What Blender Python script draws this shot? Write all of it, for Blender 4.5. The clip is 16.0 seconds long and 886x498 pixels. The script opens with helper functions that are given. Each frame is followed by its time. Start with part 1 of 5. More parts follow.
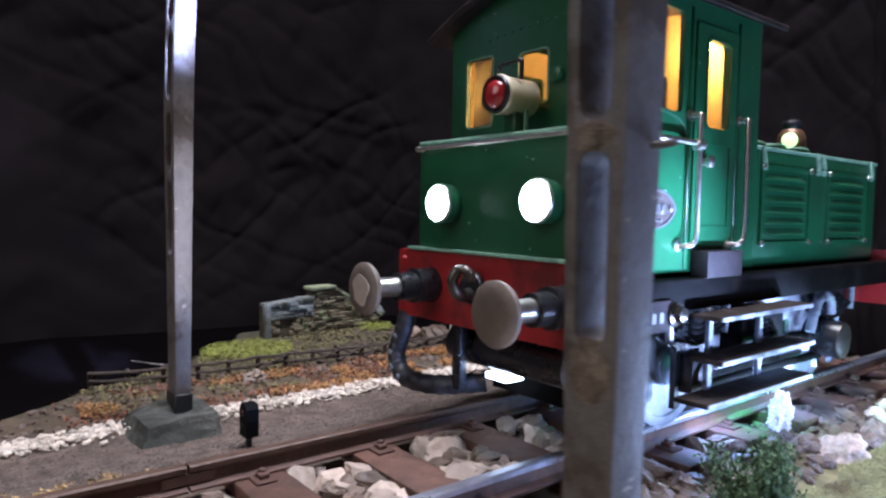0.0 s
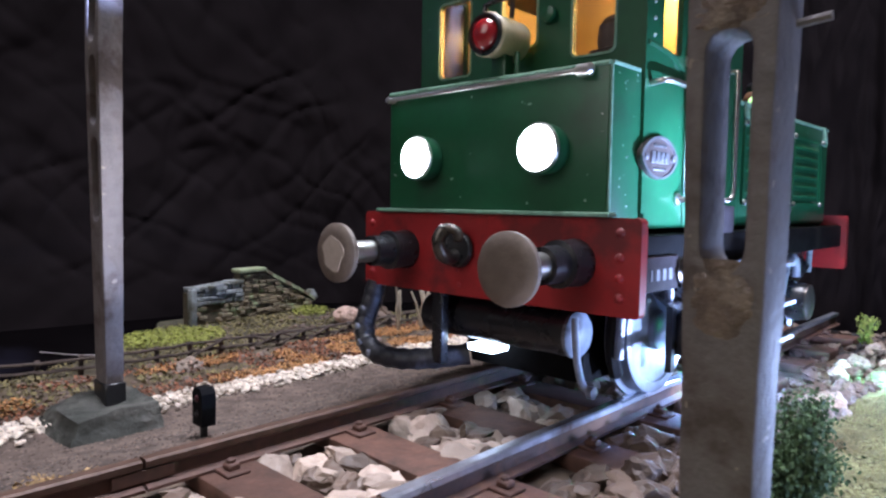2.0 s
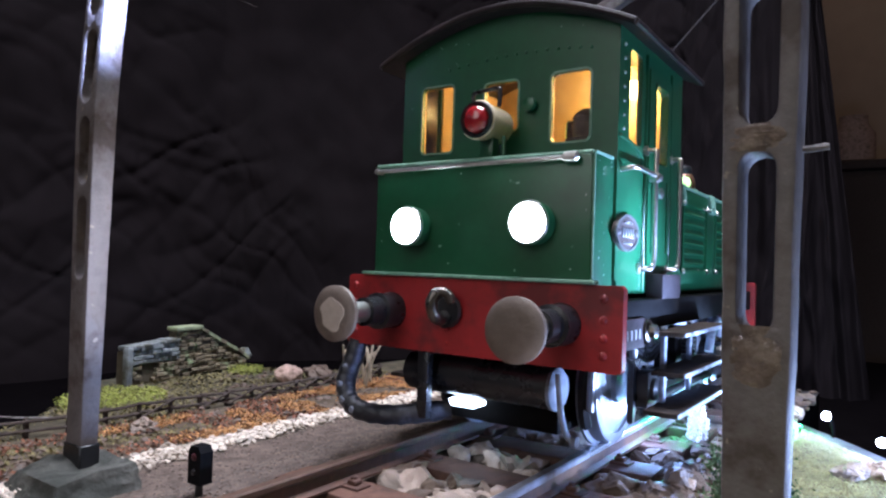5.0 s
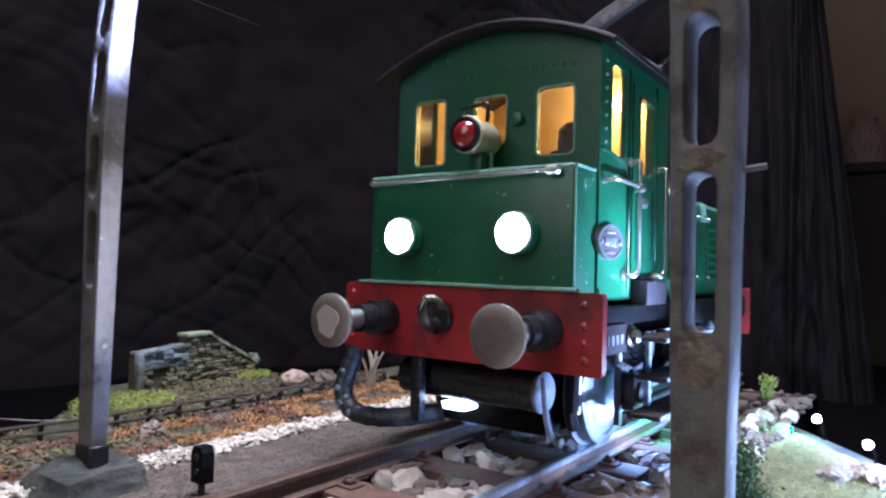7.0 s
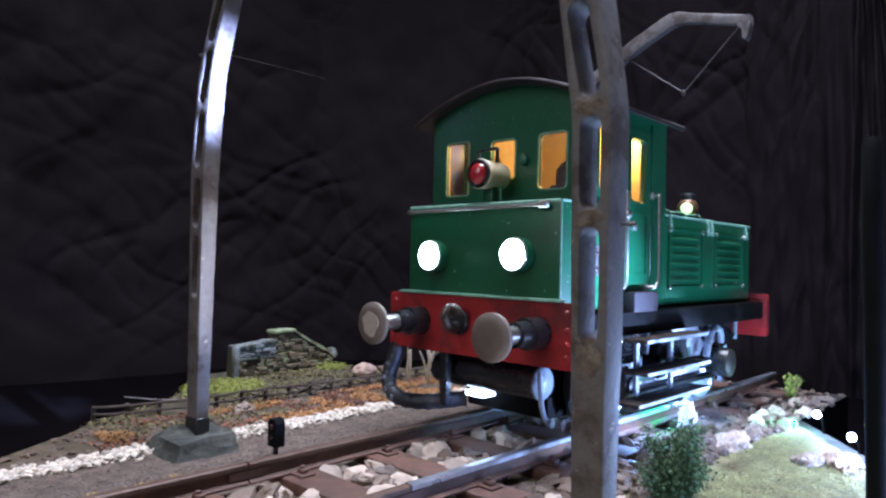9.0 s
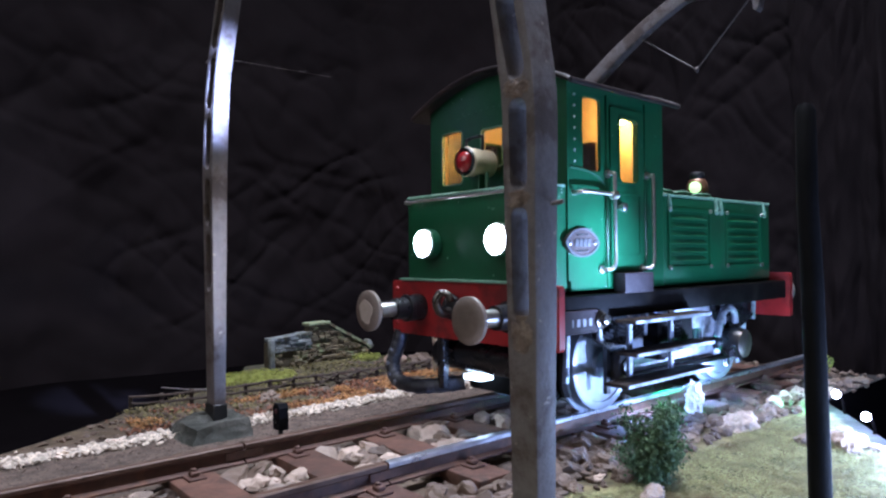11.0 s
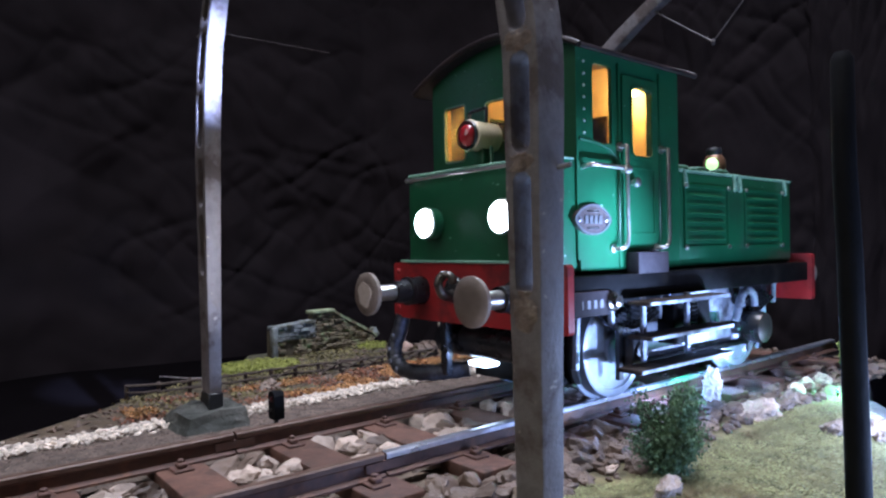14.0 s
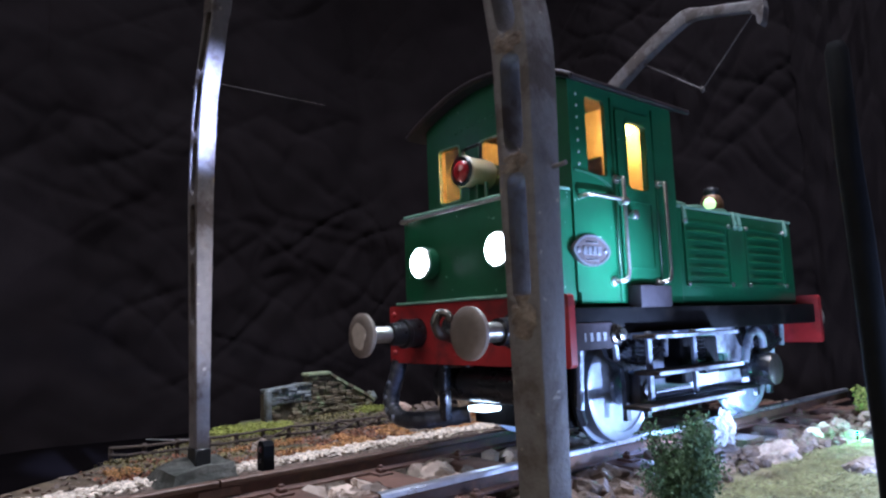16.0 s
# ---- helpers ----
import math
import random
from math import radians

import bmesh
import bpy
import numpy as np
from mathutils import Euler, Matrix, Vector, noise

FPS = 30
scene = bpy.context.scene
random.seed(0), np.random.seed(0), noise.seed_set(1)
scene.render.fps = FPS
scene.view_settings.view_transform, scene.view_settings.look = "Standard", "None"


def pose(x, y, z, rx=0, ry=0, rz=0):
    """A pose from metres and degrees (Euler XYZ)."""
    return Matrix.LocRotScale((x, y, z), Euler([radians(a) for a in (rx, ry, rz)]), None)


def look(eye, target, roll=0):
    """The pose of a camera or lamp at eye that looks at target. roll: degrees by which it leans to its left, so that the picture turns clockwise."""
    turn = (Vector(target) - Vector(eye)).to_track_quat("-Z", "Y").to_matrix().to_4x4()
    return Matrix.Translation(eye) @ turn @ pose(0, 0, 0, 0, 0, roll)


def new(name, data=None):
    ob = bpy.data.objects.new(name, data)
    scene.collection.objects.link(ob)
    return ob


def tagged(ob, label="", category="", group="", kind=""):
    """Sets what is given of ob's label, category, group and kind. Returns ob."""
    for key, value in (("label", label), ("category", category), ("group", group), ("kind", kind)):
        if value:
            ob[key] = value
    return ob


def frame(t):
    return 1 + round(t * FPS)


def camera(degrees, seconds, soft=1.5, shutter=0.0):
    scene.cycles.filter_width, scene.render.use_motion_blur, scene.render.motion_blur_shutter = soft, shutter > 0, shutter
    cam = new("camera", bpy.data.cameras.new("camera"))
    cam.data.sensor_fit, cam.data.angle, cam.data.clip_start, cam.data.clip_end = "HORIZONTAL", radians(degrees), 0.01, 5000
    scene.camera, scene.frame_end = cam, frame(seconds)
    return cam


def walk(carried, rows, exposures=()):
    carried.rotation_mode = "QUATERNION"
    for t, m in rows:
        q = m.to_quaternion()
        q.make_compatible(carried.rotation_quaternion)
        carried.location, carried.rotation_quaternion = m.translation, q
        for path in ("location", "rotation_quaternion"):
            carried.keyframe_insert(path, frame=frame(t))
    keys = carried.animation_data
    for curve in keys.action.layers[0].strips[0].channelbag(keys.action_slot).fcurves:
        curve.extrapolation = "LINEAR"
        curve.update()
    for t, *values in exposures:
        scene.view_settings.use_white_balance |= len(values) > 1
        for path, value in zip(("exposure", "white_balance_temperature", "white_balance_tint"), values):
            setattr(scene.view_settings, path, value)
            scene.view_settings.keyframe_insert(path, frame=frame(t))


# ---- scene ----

# One unit of the plan is 1.25 mm: the rails stand 45 mm apart, a garden-gauge model railway.
S = 0.00125
cam = camera(67.1, 16.0, soft=2.3, shutter=0.5)
PATH = [
    (0.0, 109.92, -116.32, 56.44, 51.51, -3.34, -1.09),
    (0.5, 96.24, -133.22, 56.46, 44.11, -3.08, -0.84),
    (1.0, 87.63, -138.32, 56.31, 39.63, -3.41, -0.56),
    (1.5, 90.16, -131.64, 52.92, 41.63, -3.88, -0.96),
    (2.0, 88.40, -119.11, 48.10, 43.48, -3.82, -0.79),
    (2.5, 81.67, -118.81, 47.40, 43.15, -2.63, -0.58),
    (3.0, 77.46, -132.89, 48.00, 36.77, -2.25, -0.95),
    (3.5, 76.11, -138.47, 50.06, 34.93, -0.77, -1.17),
    (4.0, 78.35, -141.72, 49.92, 34.69, 0.41, -1.69),
    (6.5, 83.39, -140.41, 48.76, 35.52, 1.66, -1.62),
    (7.0, 88.82, -143.61, 50.41, 36.06, 1.67, -1.58),
    (7.5, 99.71, -156.86, 52.45, 37.11, 1.72, -1.64),
    (8.0, 108.46, -161.34, 55.04, 38.26, 1.58, -1.88),
    (8.5, 116.95, -159.25, 56.10, 40.98, 1.46, -1.76),
    (9.0, 126.98, -161.44, 56.01, 43.73, 1.15, -1.35),
    (11.5, 146.65, -146.93, 53.81, 49.95, 0.44, 0.75),
    (12.0, 145.05, -147.00, 53.34, 50.20, 0.30, 0.69),
    (12.5, 144.02, -147.51, 53.12, 50.41, 0.21, 0.61),
    (13.0, 142.81, -146.06, 52.99, 50.65, 0.11, 0.60),
    (13.5, 141.39, -143.42, 52.03, 50.63, 0.03, 0.74),
    (14.0, 139.73, -139.72, 51.01, 50.45, -0.18, 0.97),
    (14.5, 138.67, -137.37, 48.79, 50.16, -0.12, 1.03),
    (15.0, 136.48, -133.90, 43.33, 50.17, 1.54, 1.09),
    (15.5, 136.53, -134.07, 39.72, 50.07, 5.59, 1.61),
    (16.0, 136.14, -135.82, 39.94, 50.23, 6.51, 2.05),
]
walk(cam, [(t, pose(S * x, S * y, S * z, 90 + pitch, 0, yaw) @ pose(0, 0, 0, 0, 0, -roll)) for t, x, y, z, yaw, pitch, roll in PATH], exposures=[(0.0, 0.70, 5980, 12), (1.0, 0.80, 6040, 13), (4.3, 0.83, 6020, 12), (6.2, 0.95, 5550, 9), (9.2, 0.94, 5570, 9), (11.3, 0.62, 5700, 10), (16.0, 0.55, 5740, 10)])

# ---- light ----
world = bpy.data.worlds.new("world")
scene.world = world
world.use_nodes = True
world.node_tree.nodes["Background"].inputs[0].default_value = (0.75, 0.82, 1.0, 1)
world.node_tree.nodes["Background"].inputs[1].default_value = 0.008


def lamp(name, kind, at, watts, colour, size=4.0, target=None, cone=90.0, blend=0.5):
    data = bpy.data.lights.new(name, kind)
    data.energy, data.color = watts, colour
    if kind == "AREA":
        data.shape, data.size, data.spread = "DISK", size * S, radians(cone)
    else:
        data.shadow_soft_size = size * S
    if kind == "SPOT":
        data.spot_size, data.spot_blend = radians(cone), blend
    ob = new(name, data)
    at = Vector(at) * S
    ob.matrix_world = look(at, Vector(target) * S) if target else Matrix.Translation(at)
    return ob


lamp("room_ceiling_lamp", "AREA", (40, 20, 620), 3.0, (0.93, 0.92, 1.0), 300, (0, -10, 0), 112)
lamp("room_front_lamp", "AREA", (-80, -760, 480), 2.8, (1.0, 0.93, 0.87), 760, (0, 40, 30), 180)
# unseen spot added to brighten the upper part of the left mast
lamp("mast_fill_spot", "SPOT", (115, -70, 224), 50.0, (0.48, 0.58, 1.0), 2, (-75.5, -59, 108), 8.0, 0.8)
lamp("cab_lamp", "POINT", (18, 38, 99), 0.075, (1.0, 0.62, 0.18), 2.5)
# two unseen points added under the frame to brighten wheels and rail
lamp("underfloor_fill", "POINT", (24.0, 42, 10.5), 0.038, (0.34, 0.50, 1.0), 1.2)
lamp("underfloor_fill", "POINT", (24.0, 82, 11), 0.034, (0.34, 0.50, 1.0), 1.2)
lamp("green_indicator_lamp", "POINT", (22, 62, 9.5), 0.012, (0.05, 1.0, 0.25), 1.0)

# ---- helpers for building, in plan units ----
ORG = {}


def thing(name, at, label, category, design=None, group="", kind=""):
    ob = new(name)
    ob.empty_display_size = 0.01
    ob.location = Vector(at) * S
    ORG[ob.name] = Vector(design if design else at)
    return tagged(ob, label, category, group, kind)


def mesh_of(name, bm, material, o, smooth=False):
    bm.normal_update()
    for v in bm.verts:
        v.co = (v.co - o) * S
    me = bpy.data.meshes.new(name)
    bm.to_mesh(me)
    bm.free()
    for m in material if isinstance(material, (list, tuple)) else [material]:
        me.materials.append(m)
    if smooth:
        me.polygons.foreach_set("use_smooth", [True] * len(me.polygons))
        me.set_sharp_from_angle(angle=radians(38))
    return me


def part(name, bm, material, parent, label="", smooth=True, kind=""):
    """One mesh under a thing or a part."""
    o = ORG[parent.name]
    ob = new(name, mesh_of(name, bm, material, o, smooth))
    ob.parent = parent
    ORG[ob.name] = o
    return tagged(ob, label, kind=kind)


def solid(name, bm, material, at, label, category, group="", kind="", smooth=True):
    """A thing that is one mesh."""
    o = Vector(at)
    ob = new(name, mesh_of(name, bm, material, o, smooth))
    ob.location = o * S
    ORG[ob.name] = o
    return tagged(ob, label, category, group, kind)


def B():
    return bmesh.new()


def box(bm, x0, x1, y0, y1, z0, z1, bev=0.0, seg=2):
    r = bmesh.ops.create_cube(bm, size=1)
    vs = r["verts"]
    for v in vs:
        v.co = Vector((x0 + (v.co.x + 0.5) * (x1 - x0), y0 + (v.co.y + 0.5) * (y1 - y0), z0 + (v.co.z + 0.5) * (z1 - z0)))
    if bev:
        es = list({e for v in vs for e in v.link_edges})
        bmesh.ops.bevel(bm, geom=es, offset=bev, segments=seg, affect="EDGES", profile=0.5)
    return bm


def frames_along(pts):
    out, up = [], None
    for i, p in enumerate(pts):
        d = (pts[min(i + 1, len(pts) - 1)] - pts[max(i - 1, 0)]).normalized()
        if up is None:
            up = d.orthogonal().normalized()
        up = (up - d * up.dot(d)).normalized()
        out.append((p, up.copy(), d.cross(up)))
    return out


def tube(bm, pts, r, n=10, ends=True):
    """A round bar along points; r is a radius or one for each point."""
    pts = [Vector(p) for p in pts]
    rs = r if isinstance(r, (list, tuple)) else [r] * len(pts)
    rings = []
    for (p, a, b), q in zip(frames_along(pts), rs):
        rings.append([bm.verts.new(p + (a * math.cos(2 * math.pi * k / n) + b * math.sin(2 * math.pi * k / n)) * q) for k in range(n)])
    for u, v in zip(rings, rings[1:]):
        for k in range(n):
            bm.faces.new((u[k], u[(k + 1) % n], v[(k + 1) % n], v[k]))
    if ends:
        bm.faces.new(rings[0][::-1])
        bm.faces.new(rings[-1])
    return bm


def lathe(bm, at, axis, profile, n=24):
    """A turned shape: profile is (distance along the axis, radius)."""
    ax = {"x": Vector((1, 0, 0)), "y": Vector((0, 1, 0)), "z": Vector((0, 0, 1))}[axis]
    a = {"x": Vector((0, 1, 0)), "y": Vector((0, 0, 1)), "z": Vector((1, 0, 0))}[axis]
    b, at = ax.cross(a), Vector(at)
    rings = [[bm.verts.new(at + ax * t + (a * math.cos(2 * math.pi * k / n) + b * math.sin(2 * math.pi * k / n)) * max(r, 0.001)) for k in range(n)] for t, r in profile]
    for u, v in zip(rings, rings[1:]):
        for k in range(n):
            bm.faces.new((u[k], u[(k + 1) % n], v[(k + 1) % n], v[k]))
    bm.faces.new(rings[0][::-1])
    bm.faces.new(rings[-1])
    bmesh.ops.recalc_face_normals(bm, faces=bm.faces)
    return bm


def rounded(a0, a1, b0, b1, r, n=4):
    """A rectangle with rounded corners, as a loop."""
    r = min(r, (a1 - a0) / 2 - 1e-3, (b1 - b0) / 2 - 1e-3)
    out = []
    for cx, cy, s in ((a1 - r, b0 + r, -90), (a1 - r, b1 - r, 0), (a0 + r, b1 - r, 90), (a0 + r, b0 + r, 180)):
        for k in range(n + 1):
            t = radians(s + 90 * k / n)
            out.append((cx + r * math.cos(t), cy + r * math.sin(t)))
    return out


def slab(bm, loops, place, d):
    """A plate with holes: the first loop is its outline, the others the holes; place(a, b, c) sets it in the plan, c runs from 0 to d."""
    t = bmesh.new()
    es = []
    index = []
    for lp in loops:
        vs = [t.verts.new((a, b, 0)) for a, b in lp]
        index.append(vs)
        es += [t.edges.new((vs[i], vs[(i + 1) % len(vs)])) for i in range(len(vs))]
    bmesh.ops.triangle_fill(t, edges=es, use_beauty=True, use_dissolve=False, normal=(0, 0, 1))
    t.verts.index_update()
    f0 = {v.index: bm.verts.new(place(v.co.x, v.co.y, 0)) for v in t.verts}
    f1 = {v.index: bm.verts.new(place(v.co.x, v.co.y, d)) for v in t.verts}
    for f in t.faces:
        ids = [v.index for v in f.verts]
        bm.faces.new([f0[i] for i in ids])
        bm.faces.new([f1[i] for i in reversed(ids)])
    for vs in index:
        ids = [v.index for v in vs]
        for i, j in zip(ids, ids[1:] + ids[:1]):
            bm.faces.new((f0[j], f0[i], f1[i], f1[j]))
    t.free()
    bmesh.ops.recalc_face_normals(bm, faces=bm.faces)
    return bm


def on_y(y):
    return lambda a, b, c: Vector((a, y + c, b))


def bend(p, n=6):
    """A smooth line through the points."""
    p = [Vector(q) for q in p]
    p = [p[0] * 2 - p[1]] + p + [p[-1] * 2 - p[-2]]
    out = []
    for i in range(1, len(p) - 2):
        for k in range(n):
            t = k / n
            a, b, c, d = p[i - 1:i + 3]
            out.append(0.5 * (2 * b + (c - a) * t + (2 * a - 5 * b + 4 * c - d) * t * t + (3 * b - a - 3 * c + d) * t ** 3))
    return out + [p[-2]]


def rock(bm, c, r, seed, flat=0.75, sub=2, rough=0.45):
    """One rough, broken stone."""
    t = bmesh.new()
    bmesh.ops.create_icosphere(t, subdivisions=sub, radius=1)
    rnd = random.Random(seed)
    cuts = [(Vector((rnd.uniform(-1, 1), rnd.uniform(-1, 1), rnd.uniform(-0.8, 1))).normalized(), rnd.uniform(0.42, 0.78)) for _ in range(10)]
    k = Vector((rnd.uniform(0.75, 1.3), rnd.uniform(0.75, 1.3), flat * rnd.uniform(0.8, 1.2)))
    turn = Euler((rnd.uniform(-0.4, 0.4), rnd.uniform(-0.4, 0.4), rnd.uniform(0, 6.28))).to_matrix()
    m = {}
    for v in t.verts:
        p = v.co.copy()
        for nrm, h in cuts:
            o = p.dot(nrm) - h
            if o > 0:
                p -= nrm * o * 0.97
        p *= 1 + rough * (0.32 * noise.noise(v.co * 2.3 + Vector((seed * 3.7, 0, 0))) + 0.14 * noise.noise(v.co * 6.5 + Vector((0, seed * 1.7, 0))))
        p = turn @ Vector((p.x * k.x, p.y * k.y, p.z * k.z))
        m[v.index] = bm.verts.new(Vector(c) + p * r)
    for f in t.faces:
        bm.faces.new([m[v.index] for v in f.verts])
    t.free()
    return bm


# ---- materials ----
def mat(name, base, rough=0.6, metal=0.0, vary=0.25, grain=6.0, bump=0.15, dirt=None, dirt_at=0.55, dirt_size=30.0, coat=0.0, per=0.0, fine=None, relief=0.6, streak=1.0, fleck=None, fleck_at=0.735, spec=0.5):
    """A painted, stone or metal surface: grain at one scale, stains at another, both in plan units."""
    m = bpy.data.materials.new(name)
    m.use_nodes = True
    nt = m.node_tree
    nd, ln = nt.nodes, nt.links
    p = nd["Principled BSDF"]
    tc = nd.new("ShaderNodeTexCoord")

    def nz(size, detail):
        t = nd.new("ShaderNodeTexNoise")
        t.inputs["Scale"].default_value = 1 / (size * S)
        t.inputs["Detail"].default_value = detail
        t.inputs["Roughness"].default_value = 0.62
        if streak != 1.0:
            mp = nd.new("ShaderNodeMapping")
            mp.inputs["Scale"].default_value = (1, 1, streak)
            ln.new(tc.outputs["Object"], mp.inputs["Vector"])
            ln.new(mp.outputs["Vector"], t.inputs["Vector"])
        else:
            ln.new(tc.outputs["Object"], t.inputs["Vector"])
        return t.outputs["Fac"]

    g, s = nz(grain, 6), nz(dirt_size, 4)
    mr = nd.new("ShaderNodeMapRange")
    mr.inputs["From Min"].default_value, mr.inputs["From Max"].default_value = 0.25, 0.75
    mr.inputs["To Min"].default_value, mr.inputs["To Max"].default_value = 1 - vary, 1 + vary
    ln.new(g, mr.inputs["Value"])
    val = mr.outputs["Result"]
    if per:
        oi = nd.new("ShaderNodeObjectInfo")
        ge = nd.new("ShaderNodeNewGeometry")
        ad = nd.new("ShaderNodeMath")
        ad.operation = "ADD"
        ln.new(oi.outputs["Random"], ad.inputs[0])
        ln.new(ge.outputs["Random Per Island"], ad.inputs[1])
        fr = nd.new("ShaderNodeMath")
        fr.operation = "FRACT"
        ln.new(ad.outputs[0], fr.inputs[0])
        m2 = nd.new("ShaderNodeMapRange")
        m2.inputs["To Min"].default_value, m2.inputs["To Max"].default_value = 1 - per, 1 + per
        ln.new(fr.outputs[0], m2.inputs["Value"])
        mu = nd.new("ShaderNodeMath")
        mu.operation = "MULTIPLY"
        ln.new(val, mu.inputs[0])
        ln.new(m2.outputs["Result"], mu.inputs[1])
        val = mu.outputs[0]
    mix = nd.new("ShaderNodeMix")
    mix.data_type = "RGBA"
    mix.blend_type = "MULTIPLY"
    mix.inputs["Factor"].default_value = 1
    mix.inputs["A"].default_value = (*base, 1)
    cb = nd.new("ShaderNodeCombineColor")
    for i in range(3):
        ln.new(val, cb.inputs[i])
    ln.new(cb.outputs[0], mix.inputs["B"])
    col = mix.outputs["Result"]
    if dirt:
        st = nd.new("ShaderNodeMapRange")
        st.inputs["From Min"].default_value, st.inputs["From Max"].default_value = dirt_at - 0.06, dirt_at + 0.08
        ln.new(s, st.inputs["Value"])
        m3 = nd.new("ShaderNodeMix")
        m3.data_type = "RGBA"
        ln.new(st.outputs["Result"], m3.inputs["Factor"])
        ln.new(col, m3.inputs["A"])
        m3.inputs["B"].default_value = (*dirt, 1)
        col = m3.outputs["Result"]
    if fleck:
        fl = nd.new("ShaderNodeMapRange")
        fl.inputs["From Min"].default_value, fl.inputs["From Max"].default_value = fleck_at, fleck_at + 0.03
        ln.new(nz(2.4, 2), fl.inputs["Value"])
        m4 = nd.new("ShaderNodeMix")
        m4.data_type = "RGBA"
        ln.new(fl.outputs["Result"], m4.inputs["Factor"])
        ln.new(col, m4.inputs["A"])
        m4.inputs["B"].default_value = (*fleck, 1)
        col = m4.outputs["Result"]
    ln.new(col, p.inputs["Base Color"])
    rr = nd.new("ShaderNodeMapRange")
    rr.inputs["To Min"].default_value, rr.inputs["To Max"].default_value = max(rough - 0.12, 0.03), min(rough + 0.14, 1)
    ln.new(s, rr.inputs["Value"])
    ln.new(rr.outputs["Result"], p.inputs["Roughness"])
    p.inputs["Metallic"].default_value = metal
    p.inputs["Specular IOR Level"].default_value = spec
    p.inputs["Coat Weight"].default_value = coat
    p.inputs["Coat Roughness"].default_value = 0.22
    if bump:
        bp = nd.new("ShaderNodeBump")
        bp.inputs["Strength"].default_value = bump
        bp.inputs["Distance"].default_value = relief * S
        ln.new(nz(fine, 5) if fine else g, bp.inputs["Height"])
        ln.new(bp.outputs["Normal"], p.inputs["Normal"])
    return m


def glow(name, colour, strength):
    m = bpy.data.materials.new(name)
    m.use_nodes = True
    p = m.node_tree.nodes["Principled BSDF"]
    p.inputs["Base Color"].default_value = (*colour, 1)
    p.inputs["Emission Color"].default_value = (*colour, 1)
    p.inputs["Emission Strength"].default_value = strength
    return m


def clear(name, colour=(1, 1, 1), rough=0.05):
    m = bpy.data.materials.new(name)
    m.use_nodes = True
    p = m.node_tree.nodes["Principled BSDF"]
    p.inputs["Base Color"].default_value = (*colour, 1)
    p.inputs["Transmission Weight"].default_value = 1
    p.inputs["Roughness"].default_value = rough
    p.inputs["IOR"].default_value = 1.45
    return m


GREEN = mat("green_enamel", (0.0085, 0.078, 0.031), 0.38, vary=0.12, grain=3, bump=0.05, dirt=(0.010, 0.055, 0.024), dirt_at=0.62, dirt_size=22, coat=0.25, fine=2.0, fleck=(0.22, 0.32, 0.26))
GREEN_EDGE = mat("green_enamel_worn", (0.16, 0.29, 0.21), 0.4, vary=0.4, grain=2, bump=0.1)
CHIP = mat("chipped_pale_metal", (0.34, 0.40, 0.36), 0.5, vary=0.3, grain=1, bump=0.1)
RED = mat("red_enamel", (0.30, 0.014, 0.016), 0.45, vary=0.15, grain=3, bump=0.05, dirt=(0.13, 0.010, 0.011), dirt_at=0.54, dirt_size=14)
BLACK = mat("black_paint", (0.012, 0.012, 0.014), 0.27, vary=0.4, grain=2.5, bump=0.12, dirt=(0.026, 0.024, 0.024), dirt_at=0.62, dirt_size=9)
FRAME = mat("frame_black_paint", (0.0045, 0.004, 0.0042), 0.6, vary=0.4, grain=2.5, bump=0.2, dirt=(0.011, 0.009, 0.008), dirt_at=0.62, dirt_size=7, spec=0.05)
GREY = mat("grey_running_gear_paint", (0.20, 0.22, 0.27), 0.42, vary=0.3, grain=2.5, bump=0.15, dirt=(0.05, 0.05, 0.055), dirt_at=0.56, dirt_size=8)
STEEL = mat("bright_steel", (0.62, 0.60, 0.57), 0.3, 1.0, vary=0.2, grain=2, bump=0.1)
WHEEL = mat("wheel_steel", (0.27, 0.29, 0.33), 0.4, 0.2, vary=0.25, grain=3, bump=0.1)
BUFFER = mat("tarnished_buffer_face", (0.135, 0.104, 0.085), 0.58, 0.15, vary=0.2, grain=1.5, bump=0.25, dirt=(0.10, 0.078, 0.064), dirt_at=0.56, dirt_size=6)
BRASS_WORN = mat("pale_worn_disc", (0.42, 0.36, 0.31), 0.6, 0.1, vary=0.15, grain=1.5, bump=0.2)
ROOF = mat("dark_roof_paint", (0.016, 0.010, 0.011), 0.42, vary=0.4, grain=5, bump=0.25, dirt=(0.05, 0.03, 0.03), dirt_at=0.62, dirt_size=14)
CREAM = mat("cream_cab_lining", (0.50, 0.36, 0.19), 0.7, vary=0.15, grain=5, bump=0.1, dirt=(0.42, 0.28, 0.12), dirt_at=0.6)
LAMP_BODY = mat("cream_lamp_enamel", (0.50, 0.43, 0.28), 0.45, vary=0.15, grain=2, bump=0.1)
RED_GLASS = mat("red_lens", (0.26, 0.010, 0.014), 0.12, vary=0.1, grain=2, bump=0.0, coat=1.0)
RUST = mat("rusty_rail_side", (0.085, 0.040, 0.028), 0.66, 0.0, vary=0.4, grain=3, bump=0.3, dirt=(0.16, 0.07, 0.035), dirt_at=0.58, dirt_size=12)
# worn steel head; its blue tint stands in for reflected LED light
RAILTOP = mat("worn_rail_head_blue_tint", (0.58, 0.60, 0.68), 0.28, 0.85, vary=0.3, grain=4, bump=0.15, dirt=(0.20, 0.14, 0.12), dirt_at=0.64, dirt_size=14)
